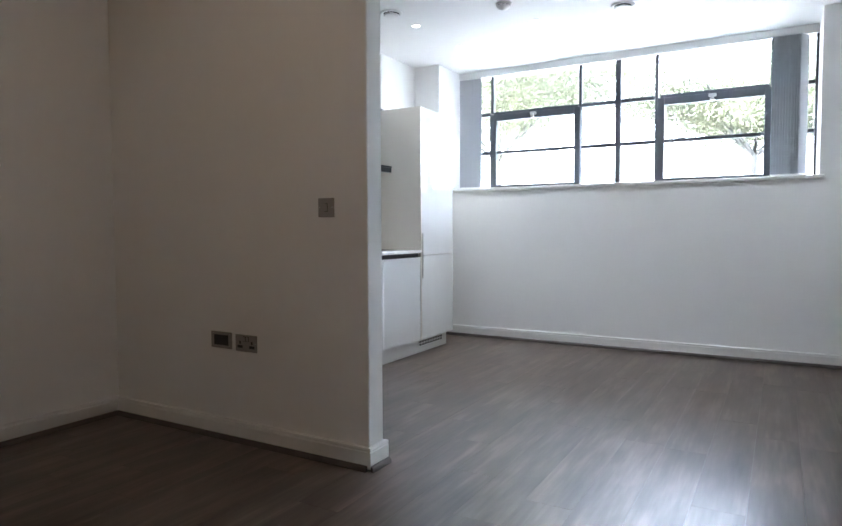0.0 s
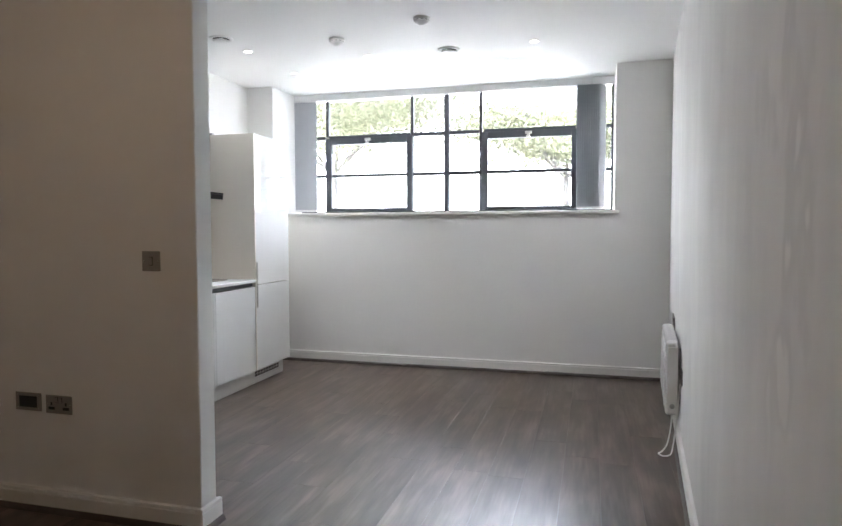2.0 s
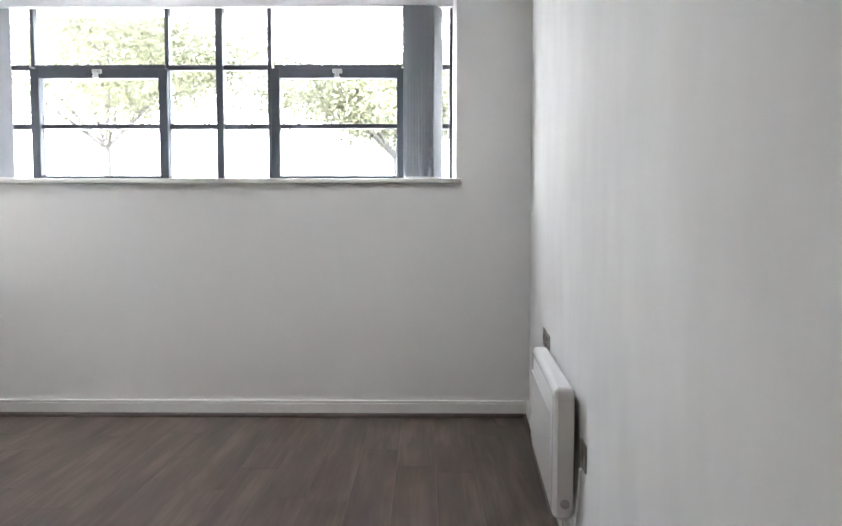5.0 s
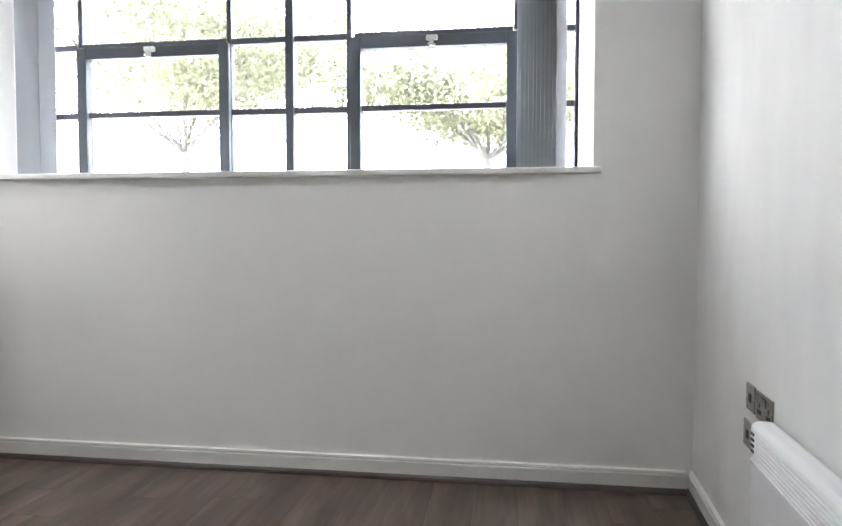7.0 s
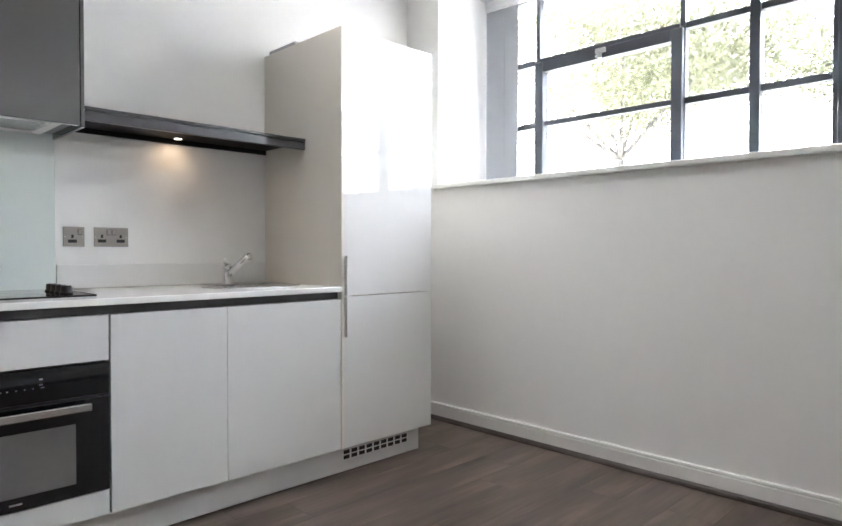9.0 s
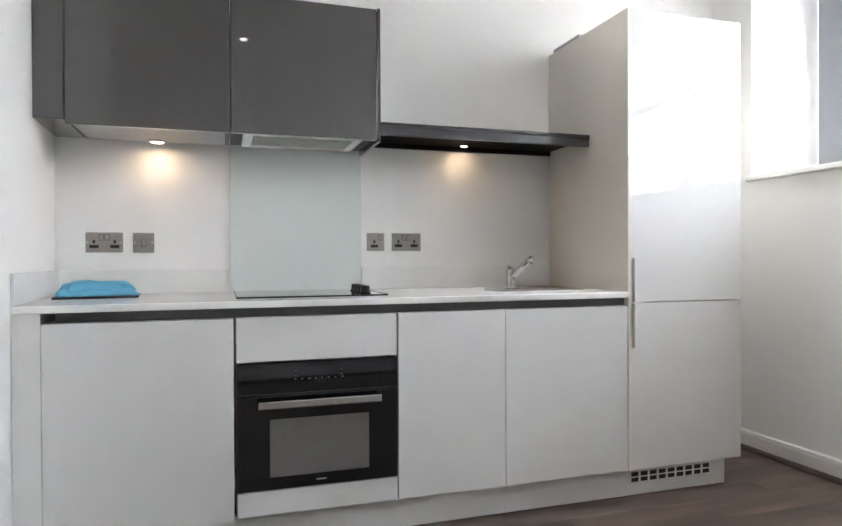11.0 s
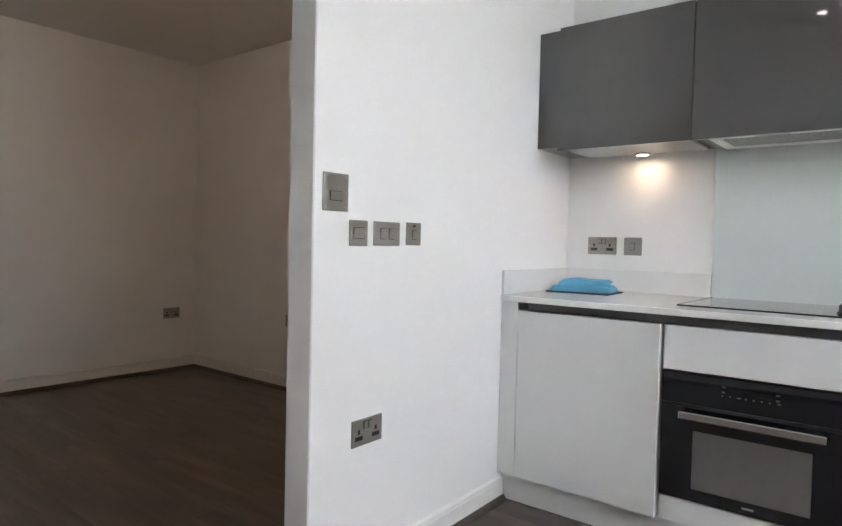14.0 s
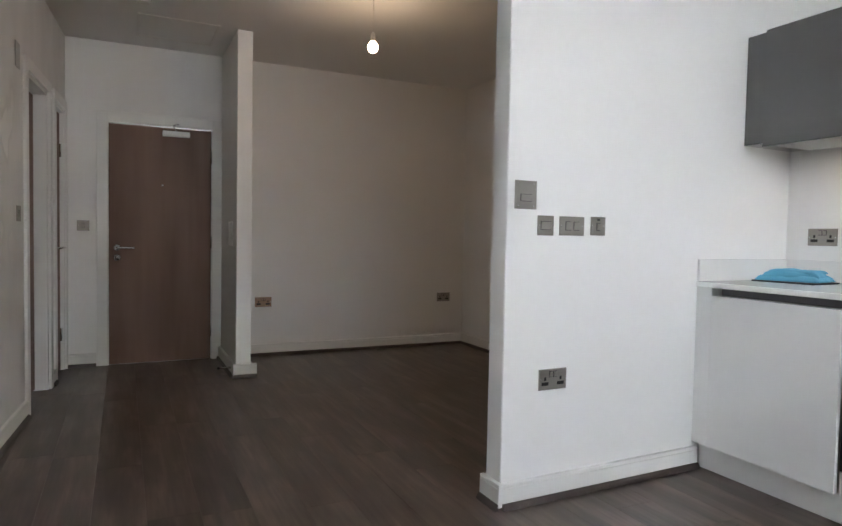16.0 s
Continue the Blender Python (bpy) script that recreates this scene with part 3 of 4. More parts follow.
# hob
hob = thing("hob", "black ceramic glass hob with four side knobs", "hob", pose(0, 0, 0.9145))
part("glass", box(0.05, 0.555, 0.682, 1.268, 0, 0.005, 0.002, 2), BLACKGLASS, hob)
part("edge_trim", joined(box(0.048, 0.557, 0.679, 0.682, 0, 0.0062), box(0.048, 0.557, 1.268, 1.271, 0, 0.0062), box(0.555, 0.558, 0.679, 1.271, 0, 0.0062)), BLACKPLASTIC, hob, "thin black edge")
for k in range(4):
    part("knob", lathe([(0, 0.036), (0.017, 0.036), (0.019, 0.032), (0.020, 0.012), (0.024, 0.010), (0.024, 0.0052), (0, 0.0052)], (0.225 + 0.066 * k, 1.205, 0)), BLACKPLASTIC, hob, "black knob with pale ring")
for (x, y, r) in ((0.17, 0.83, 0.075), (0.42, 0.83, 0.09), (0.17, 1.06, 0.09), (0.42, 1.06, 0.075)):
    part("cooking_zone", lathe([(r, 0.0051), (r, 0.0054), (r - 0.003, 0.0054), (r - 0.003, 0.0051)], (x, y, 0), sides=40), GREYPRINT, hob, "printed zone ring")


# sink and tap
def rounded_plate(x0, x1, y0, y1, r, z, n=8):
    pts = []
    for cx, cy, a0 in ((x1 - r, y1 - r, 0), (x0 + r, y1 - r, 90), (x0 + r, y0 + r, 180), (x1 - r, y0 + r, 270)):
        for k in range(n + 1):
            a = radians(a0 + 90 * k / n)
            pts.append((cx + r * math.cos(a), cy + r * math.sin(a), z))
    return pts


def loft(loops, cap=True):
    bm = bmesh.new()
    rings = [[bm.verts.new(p) for p in l] for l in loops]
    k = len(rings[0])
    for a, b in zip(rings, rings[1:]):
        for i in range(k):
            bm.faces.new((a[i], a[(i + 1) % k], b[(i + 1) % k], b[i])).smooth = True
    if cap:
        bm.faces.new(rings[-1])
    bmesh.ops.recalc_face_normals(bm, faces=bm.faces)
    return bm


sk = thing("sink", "round-cornered stainless steel sink set in the worktop", "sink", pose(0, 0, 0.9145))
part("rim", loft([rounded_plate(0.235, 0.515, 1.79, 2.26, 0.12, 0), rounded_plate(0.235, 0.515, 1.79, 2.26, 0.12, 0.004), rounded_plate(0.255, 0.495, 1.81, 2.24, 0.105, 0.005), rounded_plate(0.260, 0.490, 1.815, 2.235, 0.10, 0.0012)]), STEEL, sk, "brushed steel bowl and rim")
part("waste", lathe([(0, 0.004), (0.03, 0.004), (0.034, 0.0015)], (0.375, 2.03, 0)), CHROME, sk, "chrome waste")
tp = thing("tap", "chrome single-lever mixer tap behind the sink", "tap", pose(0.115, 2.03, 0.9145))
part("body", lathe([(0, 0), (0.030, 0), (0.030, 0.005), (0.025, 0.010), (0.024, 0.072), (0.026, 0.082), (0.022, 0.098), (0.012, 0.106), (0, 0.107)]), CHROME, tp)
part("spout", tube([(0.0, 0.0, 0.040), (0.036, 0.015, 0.074), (0.084, 0.034, 0.116), (0.112, 0.046, 0.140), (0.125, 0.051, 0.146)], 0.0175, 14, 0.014), CHROME, tp)
part("nozzle", tube([(0.122, 0.050, 0.156), (0.126, 0.052, 0.120)], 0.0155, 14), CHROME, tp)
part("lever", tube([(-0.004, -0.004, 0.098), (-0.012, -0.010, 0.112), (0.018, -0.020, 0.126)], 0.010, 10, 0.007), CHROME, tp)

# wall units
WZ, WT = 1.578, 2.132
tagged(part("filler_panel", to_partition(box(0.002, 0.384, 0.002, 0.070, WZ + 0.012, WT - 0.006, 0.001, 1)), GREY), "narrow anthracite gloss filler panel against the wall", "panel")


def wall_unit(y0, y1, label):
    t = thing("wall_unit", label, "kitchen cabinet", pose(0, y0, 0), "kitchen wall units")
    w = y1 - y0
    part("body", joined(box(0.002, 0.376, 0.001, 0.018, WZ + 0.012, WT - 0.002), box(0.002, 0.376, w - 0.018, w - 0.001, WZ + 0.012, WT - 0.002), box(0.002, 0.376, 0.018, w - 0.018, WT - 0.02, WT - 0.002), box(0.002, 0.376, 0.018, w - 0.018, WZ + 0.012, WZ + 0.03), box(0.002, 0.01, 0.018, w - 0.018, WZ + 0.03, WT - 0.02)), GREYEDGE, t)
    part("door", box(0.378, 0.398, 0.0015, w - 0.0015, WZ - 0.006, WT, 0.0016), GREY, t, "anthracite high-gloss door")
    return t


u1 = wall_unit(0.073, 0.664, "anthracite gloss wall cabinet with a lamp beneath")
part("base_panel", box(0.06, 0.374, 0.02, 0.57, WZ, WZ + 0.012, 0.001, 1), GREYPRINT, u1, "grey underside panel")
u2 = wall_unit(0.665, 1.268, "anthracite gloss wall cabinet housing the cooker hood")
tagged(part("end_panel", box(0.002, 0.400, 1.2695, 1.282, WZ - 0.012, WT + 0.004), GREY), "anthracite gloss end panel beside the wall unit", "panel")
hd = thing("cooker_hood", "white integrated cooker hood under the wall unit", "cooker hood", pose(0, 0.665, WZ))
part("tray", joined(box(0.05, 0.374, 0.05, 0.09, -0.003, 0.011, 0.003, 1), box(0.05, 0.374, 0.51, 0.55, -0.003, 0.011, 0.003, 1), box(0.05, 0.09, 0.09, 0.51, -0.003, 0.011, 0.003, 1), box(0.33, 0.374, 0.09, 0.51, -0.003, 0.011, 0.003, 1)), WHITEPLASTIC, hd, "white hood surround")
fl = part("filter", box(0.09, 0.33, 0.09, 0.51, 0.002, 0.010), STEEL, hd, "slotted metal grease filter")
for k in range(12):
    part("slat", box(0.095 + 0.0195 * k, 0.106 + 0.0195 * k, 0.095, 0.505, 0.0005, 0.0025), STEEL, fl)
part("controls", box(0.345, 0.365, 0.22, 0.34, -0.005, -0.003, 0.0005, 1), GREYPRINT, hd)

# floating shelf with lamp
sh = thing("shelf", "dark grey box shelf between wall unit and tall unit", "shelf", pose(0, 0, 0))
part("top_board", box(0.002, 0.400, 1.283, 2.3125, 1.6385, 1.652, 0.001, 1), GREYEDGE, sh, "thin anthracite top board")
part("fascia", box(0.377, 0.396, 1.283, 2.3125, 1.597, 1.637, 0.0015, 1), GREYEDGE, sh, "anthracite gloss fascia")
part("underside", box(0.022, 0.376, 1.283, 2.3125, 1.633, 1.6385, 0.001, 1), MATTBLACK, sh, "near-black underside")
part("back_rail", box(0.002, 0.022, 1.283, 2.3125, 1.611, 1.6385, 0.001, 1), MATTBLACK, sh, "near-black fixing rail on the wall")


def puck(x, y, z, label, lit, k=1.0):
    t = thing("cabinet_light", label, "cabinet light", pose(x, y, z), "under-cabinet lights")
    part("ring", lathe([(r * k, h) for r, h in ((0.034, 0), (0.036, -0.004), (0.034, -0.009), (0.028, -0.010), (0.027, -0.006))]), STEEL, t, "steel ring")
    part("lens", lathe([(r * k, h) for r, h in ((0.0275, -0.007), (0.02, -0.0085), (0, -0.009))]), lit, t, "warm glowing lens")
    return t


puck(0.095, 0.365, WZ, "warm round lamp under the wall cabinet", WARM)
puck(0.085, 1.79, 1.633, "small warm round lamp under the shelf", DIM, 0.62)


# ---- sockets and switches ----
def fitting(name, w, h, m, label, category, rockers=(), holes=(), group="sockets and switches", screws=True, recess=None, plate=None):
    """A metal wall plate that faces its own -y, centred on m."""
    t = thing(name, label, category, m, group)
    part("plate", box(-w / 2, w / 2, -0.006, -0.0005, -h / 2, h / 2, 0.002, 2), plate or NICKEL, t)
    if recess:
        part("module", box(recess[0], recess[1], -0.0072, -0.006, recess[2], recess[3], 0.0005, 1), BLACKPLASTIC, t, "dark inset module")
    for x, z, rw, rh in rockers:
        part("surround", box(x - rw / 2 - 0.0018, x + rw / 2 + 0.0018, -0.0066, -0.006, z - rh / 2 - 0.0018, z + rh / 2 + 0.0018), BLACKPLASTIC, t, "dark switch surround")
        r = box(x - rw / 2, x + rw / 2, -0.0105, -0.0066, z - rh / 2, z + rh / 2, 0.0012, 1)
        part("rocker", moved(r, Matrix.Translation((0, -0.0085, z)) @ pose(0, 0, 0, 5) @ Matrix.Translation((0, 0.0085, -z))), plate or NICKEL, t)
    for x, z in holes:
        for dx, dz, hw, hh in ((0, 0.011, 0.010, 0.015), (0, -0.010, 0.036, 0.014)):
            part("socket_insert", box(x + dx - hw / 2, x + dx + hw / 2, -0.0064, -0.006, z + dz - hh / 2, z + dz + hh / 2), BLACKPLASTIC, t, "black plastic socket insert")
    if not screws and not plate:
        for sx, sz in ((-1, -1), (1, -1), (-1, 1), (1, 1)):
            part("screw", lathe([(0, -0.0072), (0.0022, -0.0070), (0.0030, -0.006)], (sx * (w / 2 - 0.016), 0, sz * (h / 2 - 0.013)), "y", 10), CHROME, t)
    if screws:
        for s in (-1, 1):
            part("screw", lathe([(0, -0.0072), (0.0025, -0.0070), (0.0033, -0.006)], (s * (w / 2 - 0.009), 0, 0), "y", 10), CHROME, t)
    return t


DS = dict(rockers=((-0.011, 0.022, 0.016, 0.022), (0.011, 0.022, 0.016, 0.022)), holes=((-0.041, -0.008), (0.041, -0.008)))
SS = dict(rockers=((0.024, 0.022, 0.014, 0.022),), holes=((-0.006, -0.010),))
COPPER = material("bronzed_metal_plate", (0.36, 0.24, 0.17), 0.35, metal=1.0, vary=0.08, stretch=(0.08, 1, 1))


def on_west(y, z):
    return pose(0, y, z, 0, 0, 90)


def on_partition(x, z):
    return pose(x, askew(x), z, 0, 0, 180 + math.degrees(0.034))


def on_south(x, z):
    return pose(x, YS, z, 0, 0, 180)


def on_east(yl, z):
    return EAST @ pose(0, yl, z, 0, 0, -90)


fitting("double_socket", 0.148, 0.087, on_west(0.141, 1.14), "brushed nickel double socket above the worktop", "socket", **DS)
fitting("fused_switch", 0.087, 0.087, on_west(0.298, 1.139), "brushed nickel single switch above the worktop", "switch", rockers=((0, 0, 0.017, 0.032),))
fitting("single_socket", 0.088, 0.088, on_west(1.351, 1.146), "brushed nickel single socket above the worktop", "socket", **SS)
fitting("double_socket", 0.150, 0.088, on_west(1.509, 1.146), "brushed nickel double socket above the worktop", "socket", **DS)
fitting("isolator_switch", 0.108, 0.115, on_partition(1.727, 1.282), "tall brushed nickel cooker switch on the partition", "switch", rockers=((0.0, -0.012, 0.052, 0.026),), screws=False)
fitting("fan_switch", 0.083, 0.082, on_partition(1.622, 1.160), "brushed nickel wide-rocker switch on the partition", "switch", rockers=((0, 0, 0.05, 0.032),))
fitting("light_switch", 0.134, 0.080, on_partition(1.482, 1.161), "brushed nickel two-gang light switch on the partition", "switch", rockers=((-0.022, 0, 0.026, 0.034), (0.022, 0, 0.026, 0.034)))
fitting("spur_switch", 0.082, 0.080, on_partition(1.336, 1.164), "brushed nickel single switch with an indicator", "switch", rockers=((0, -0.003, 0.018, 0.03),), recess=(-0.008, 0.008, 0.024, 0.031))
fitting("double_socket", 0.146, 0.088, on_partition(1.563, 0.514), "brushed nickel double socket low on the partition", "socket", **DS)
SP = pose(0, -PT, 0)
fitting("light_switch", 0.092, 0.088, SP @ pose(1.586, 0, 1.190), "brushed nickel light switch in the alcove", "switch", rockers=((0, 0, 0.015, 0.034),))
fitting("media_plate", 0.150, 0.086, SP @ pose(0.885, 0, 0.517), "brushed nickel media plate with a dark module", "socket", recess=(-0.052, 0.052, -0.027, 0.027), screws=False)
fitting("double_socket", 0.148, 0.086, SP @ pose(1.062, 0, 0.513), "brushed nickel double socket in the alcove", "socket", **DS)
fitting("light_switch", 0.088, 0.084, on_south(3.493, 1.142), "brushed nickel switch beside the entrance door", "switch", rockers=((0, 0, 0.016, 0.03),))
fitting("double_socket", 0.148, 0.088, on_south(2.06, 0.487), "bronzed double socket low on the alcove wall", "socket", plate=COPPER, **DS)
fitting("double_socket", 0.148, 0.088, on_south(0.226, 0.49), "brushed nickel double socket low on the alcove wall", "socket", **DS)
fitting("single_socket", 0.088, 0.088, on_east(6.15, 0.658), "brushed nickel outlet above the heater", "socket", recess=(-0.015, 0.015, -0.015, 0.015))
fitting("double_socket", 0.148, 0.088, on_east(6.015, 0.654), "brushed nickel double socket above the heater", "socket", **DS)
fitting("media_plate", 0.088, 0.088, on_east(6.17, 0.532), "brushed nickel outlet beside the heater", "socket", recess=(-0.015, 0.015, -0.015, 0.015))
fitting("fused_switch", 0.088, 0.088, on_east(5.04, 0.463), "brushed nickel heater switch near the skirting", "switch", rockers=((0, 0, 0.017, 0.032),))
fitting("light_switch", 0.088, 0.088, on_east(1.60, 1.19), "brushed nickel switch beside the hall cupboard", "switch", rockers=((0, 0, 0.017, 0.032),))
fitting("door_chime", 0.10, 0.14, on_east(1.60, 2.06), "small pale grey box high on the hall wall", "chime", plate=GREYPRINT, screws=False)

# ---- panel heater on the east wall ----
ht = thing("panel_heater", "white electric panel heater with rounded corners", "heater", EAST @ pose(0, 5.115, 0))
HL, HZ0, HZ1, HD = 0.755, 0.207, 0.664, 0.090
part("body", box(-HD, -0.018, 0, HL, HZ0, HZ1, 0.024, 4), HEATERPAINT, ht)
part("front_panel", box(-HD - 0.006, -HD + 0.002, 0.035, HL - 0.035, HZ0 + 0.05, HZ1 - 0.10, 0.004, 2), HEATERPAINT, ht, "flat white front panel")
for k in range(4):
    part("slot", box(-HD - 0.002, -HD + 0.001, HL - 0.055, HL - 0.03, HZ1 - 0.035 - 0.016 * k, HZ1 - 0.028 - 0.016 * k), BLACKPLASTIC, ht, "dark louvre slot")
for k in range(6):
    part("ridge", box(-HD - 0.0035, -HD + 0.001, 0.03, HL - 0.10, HZ1 - 0.040 - 0.012 * k, HZ1 - 0.033 - 0.012 * k, 0.001, 1), HEATERPAINT, ht)
for y in (0.10, HL - 0.14):
    part("bracket", box(-0.018, -0.001, y, y + 0.04, 0.26, 0.60), STEEL, ht)
part("end_cap", box(-HD + 0.012, -0.022, -0.004, 0.003, HZ0 + 0.04, HZ1 - 0.04, 0.003, 2), WHITEPLASTIC, ht, "white plastic end cap")
part("thermostat_dial", lathe([(0, -0.014), (0.013, -0.014), (0.015, -0.010), (0.016, -0.003)], (-0.05, 0, 0.268), "y", 20), GREYPRINT, ht, "pale grey dial")
cable = [(-0.05, 0.04, 0.215), (-0.055, 0.02, 0.13), (-0.075, -0.02, 0.04), (-0.105, -0.06, 0.006), (-0.125, -0.10, 0.006), (-0.10, -0.14, 0.006), (-0.06, -0.12, 0.012), (-0.045, -0.06, 0.04), (-0.035, -0.06, 0.12), (-0.02, -0.075, 0.31), (-0.012, -0.075, 0.42)]


def smooth_line(pts, n=6):
    out = []
    P = [Vector(p) for p in pts]
    for i in range(len(P) - 1):
        a, b, c, d = P[max(i - 1, 0)], P[i], P[i + 1], P[min(i + 2, len(P) - 1)]
        for k in range(n):
            s = k / n
            out.append(0.5 * ((2 * b) + (c - a) * s + (2 * a - 5 * b + 4 * c - d) * s * s + (3 * b - a - 3 * c + d) * s ** 3))
    out.append(P[-1])
    return out


part("cable", tube(smooth_line(cable), 0.0042, 8), WHITEPLASTIC, ht, "white looped mains cable")

tagged(copy_thing(ht, pose(0, -1.337, 0.028, 0, 0, 180)), "white electric panel heater on the dim alcove wall", "heater")
fitting("fused_switch", 0.088, 0.088, on_west(-2.287, 0.525), "brushed nickel heater switch in the alcove", "switch", rockers=((0, 0, 0.017, 0.032),))

# ---- ceiling fittings ----
def downlight(x, y):
    t = thing("downlight", "small round white recessed ceiling downlight, lit", "downlight", pose(x, y, H), "ceiling downlights")
    part("bezel", lathe([(0.042, 0), (0.043, -0.003), (0.040, -0.006), (0.031, -0.005), (0.029, -0.001)]), WHITEPLASTIC, t, "white bezel")
    part("lens", lathe([(0.029, -0.002), (0.02, -0.003), (0, -0.003)]), COOL, t, "glowing lens")
    beam = part_lamp("beam", "SPOT", t, (0, 0, -0.012))
    beam.data.energy, beam.data.color, beam.data.shadow_soft_size = 0.5, (1.0, 0.98, 0.95), 0.08
    beam.data.spot_size, beam.data.spot_blend = radians(105), 1.0


for x, y in ((0.712, 2.22), (1.615, 2.61), (0.757, 2.96), (3.005, 2.57), (2.91, 0.80)):
    downlight(x, y)
for x, y in ((2.315, 2.60), (0.70, 1.85)):
    t = thing("air_valve", "round white ceiling extract valve with a dark gap", "air valve", pose(x, y, H), "ceiling air valves")
    part("collar", lathe([(0.088, 0), (0.090, -0.004), (0.082, -0.012), (0.066, -0.012), (0.064, -0.001)]), WHITEPLASTIC, t)
    part("gap", lathe([(0.064, -0.002), (0, -0.0025)]), BLACKPLASTIC, t, "dark annular gap")
    part("disc", lathe([(0, -0.002), (0.02, -0.003), (0.02, -0.018), (0.060, -0.020), (0.062, -0.024), (0.05, -0.028), (0, -0.030)]), WHITEPLASTIC, t, "white centre disc")
for x, y in ((2.298, 1.82), (1.542, 2.11)):
    t = thing("smoke_detector", "round white ceiling smoke detector", "smoke detector", pose(x, y, H), "smoke detectors")
    part("base", lathe([(0.060, 0), (0.060, -0.014), (0.056, -0.016), (0, -0.016)]), WHITEPLASTIC, t)
    part("dome", lathe([(0.052, -0.016), (0.052, -0.026), (0.046, -0.036), (0.026, -0.042), (0.022, -0.050), (0, -0.052)]), WHITEPLASTIC, t, "domed cover")
    for k in range(10):
        a = 2 * math.pi * k / 10
        part("vent", moved(box(-0.009, 0.009, -0.001, 0.001, -0.024, -0.019), pose(0.0525 * math.cos(a), 0.0525 * math.sin(a), 0, 0, 0, math.degrees(a) + 90)), GREYPRINT, t)
pb = thing("pendant_lamp", "bare lit bulb on a short white pendant flex", "pendant lamp", pose(1.775, -1.63, 0))
part("ceiling_rose", lathe([(0.052, HH), (0.052, HH - 0.008), (0.040, HH - 0.022), (0.012, HH - 0.028), (0, HH - 0.028)]), WHITEPLASTIC, pb)
part("flex", tube([(0, 0, HH - 0.02), (0.001, 0.001, 2.52), (0, 0, 2.38)], 0.0035, 8), WHITEPLASTIC, pb)
part("lamp_holder", lathe([(0, 2.385), (0.007, 2.385), (0.012, 2.377), (0.014, 2.368), (0.014, 2.335), (0.016, 2.333), (0.016, 2.328), (0, 2.327)]), WHITEPLASTIC, pb)
part("bulb", lathe([(0.010, 2.3265), (0.020, 2.321), (0.028, 2.311), (0.032, 2.296), (0.030, 2.280), (0.022, 2.268), (0.010, 2.262), (0, 2.261)]), BULB, pb, "warm glowing frosted bulb")
hd2 = thing("heat_detector", "small square white ceiling unit in the hall", "detector", pose(3.08, -2.40, HH))
part("base", box(-0.05, 0.05, -0.05, 0.05, -0.02, -0.0005, 0.006, 2), WHITEPLASTIC, hd2)
part("cover", box(-0.038, 0.038, -0.038, 0.038, -0.034, -0.0201, 0.008, 2), WHITEPLASTIC, hd2)
hatch = thing("ceiling_hatch", "white ceiling access hatch with a thin frame", "hatch", pose(2.83, -3.0, HH))
part("panel", box(-0.255, 0.255, -0.245, 0.245, -0.004, -0.0005), CEILING, hatch)
part("frame", joined(box(-0.28, 0.28, 0.25, 0.275, -0.0062, -0.0005, 0.001, 1), box(-0.28, 0.28, -0.275, -0.25, -0.0062, -0.0005, 0.001, 1), box(0.26, 0.28, -0.25, 0.25, -0.0062, -0.0005, 0.001, 1), box(-0.28, -0.26, -0.25, 0.25, -0.0062, -0.0005, 0.001, 1)), TRIM, hatch)


# ---- doors ----
def lever(parent, x, z, sgn, y=0.0):
    """Rose and lever on a door face whose outside is +y."""
    part("rose", lathe([(0, 0.010), (0.022, 0.010), (0.026, 0.006), (0.026, 0)], (x, y, z), "y"), STEEL, parent, "round steel rose")
    part("lever", tube(smooth_line([(x, y + 0.008, z), (x, y + 0.045, z), (x + sgn * 0.02, y + 0.052, z), (x + sgn * 0.13, y + 0.052, z)], 4), 0.0095, 12), STEEL, parent, "steel lever handle")


dr = thing("door_1", "closed walnut-veneer entrance door with steel lever and closer", "door", pose(0, YS, 0), kind="structure")
part("leaf", box(DX0 + 0.003, DX1 - 0.003, -0.058, -0.012, 0.006, DZ - 0.004, 0.002, 1), WALNUT, dr, "walnut veneer leaf")
part("frame", joined(box(DX0 - 0.03, DX0, -0.14, -0.001, 0, DZ + 0.03), box(DX1, DX1 + 0.03, -0.14, -0.001, 0, DZ + 0.03), box(DX0, DX1, -0.14, -0.001, DZ, DZ + 0.03)), TRIM, dr, "white door lining")
part("architrave", joined(box(DX0 - 0.085, DX0 - 0.006, 0, 0.016, 0, DZ + 0.085, 0.004), box(DX1 + 0.006, DX1 + 0.085, 0, 0.016, 0, DZ + 0.085, 0.004), box(DX0 - 0.006, DX1 + 0.006, 0, 0.016, DZ + 0.006, DZ + 0.085, 0.004)), TRIM, dr, "white architrave")
part("head_seal", box(DX0 + 0.003, DX1 - 0.003, -0.012, -0.004, DZ - 0.010, DZ - 0.002), STEEL, dr, "thin pale head seal")
part("threshold", box(DX0, DX1, -0.08, 0.004, 0.0005, 0.006, 0.002, 1), STEEL, dr, "thin metal threshold")
lever(dr, 3.248, 0.966, -1, -0.012)
part("cylinder_rose", lathe([(0, 0.012), (0.012, 0.012), (0.014, 0.008), (0.026, 0.007), (0.026, 0)], (3.248, -0.012, 0.886), "y"), STEEL, dr, "steel lock escutcheon")
part("spyhole", lathe([(0, 0.003), (0.006, 0.004), (0.009, 0)], (2.903, -0.012, 1.493), "y", 14), STEEL, dr)
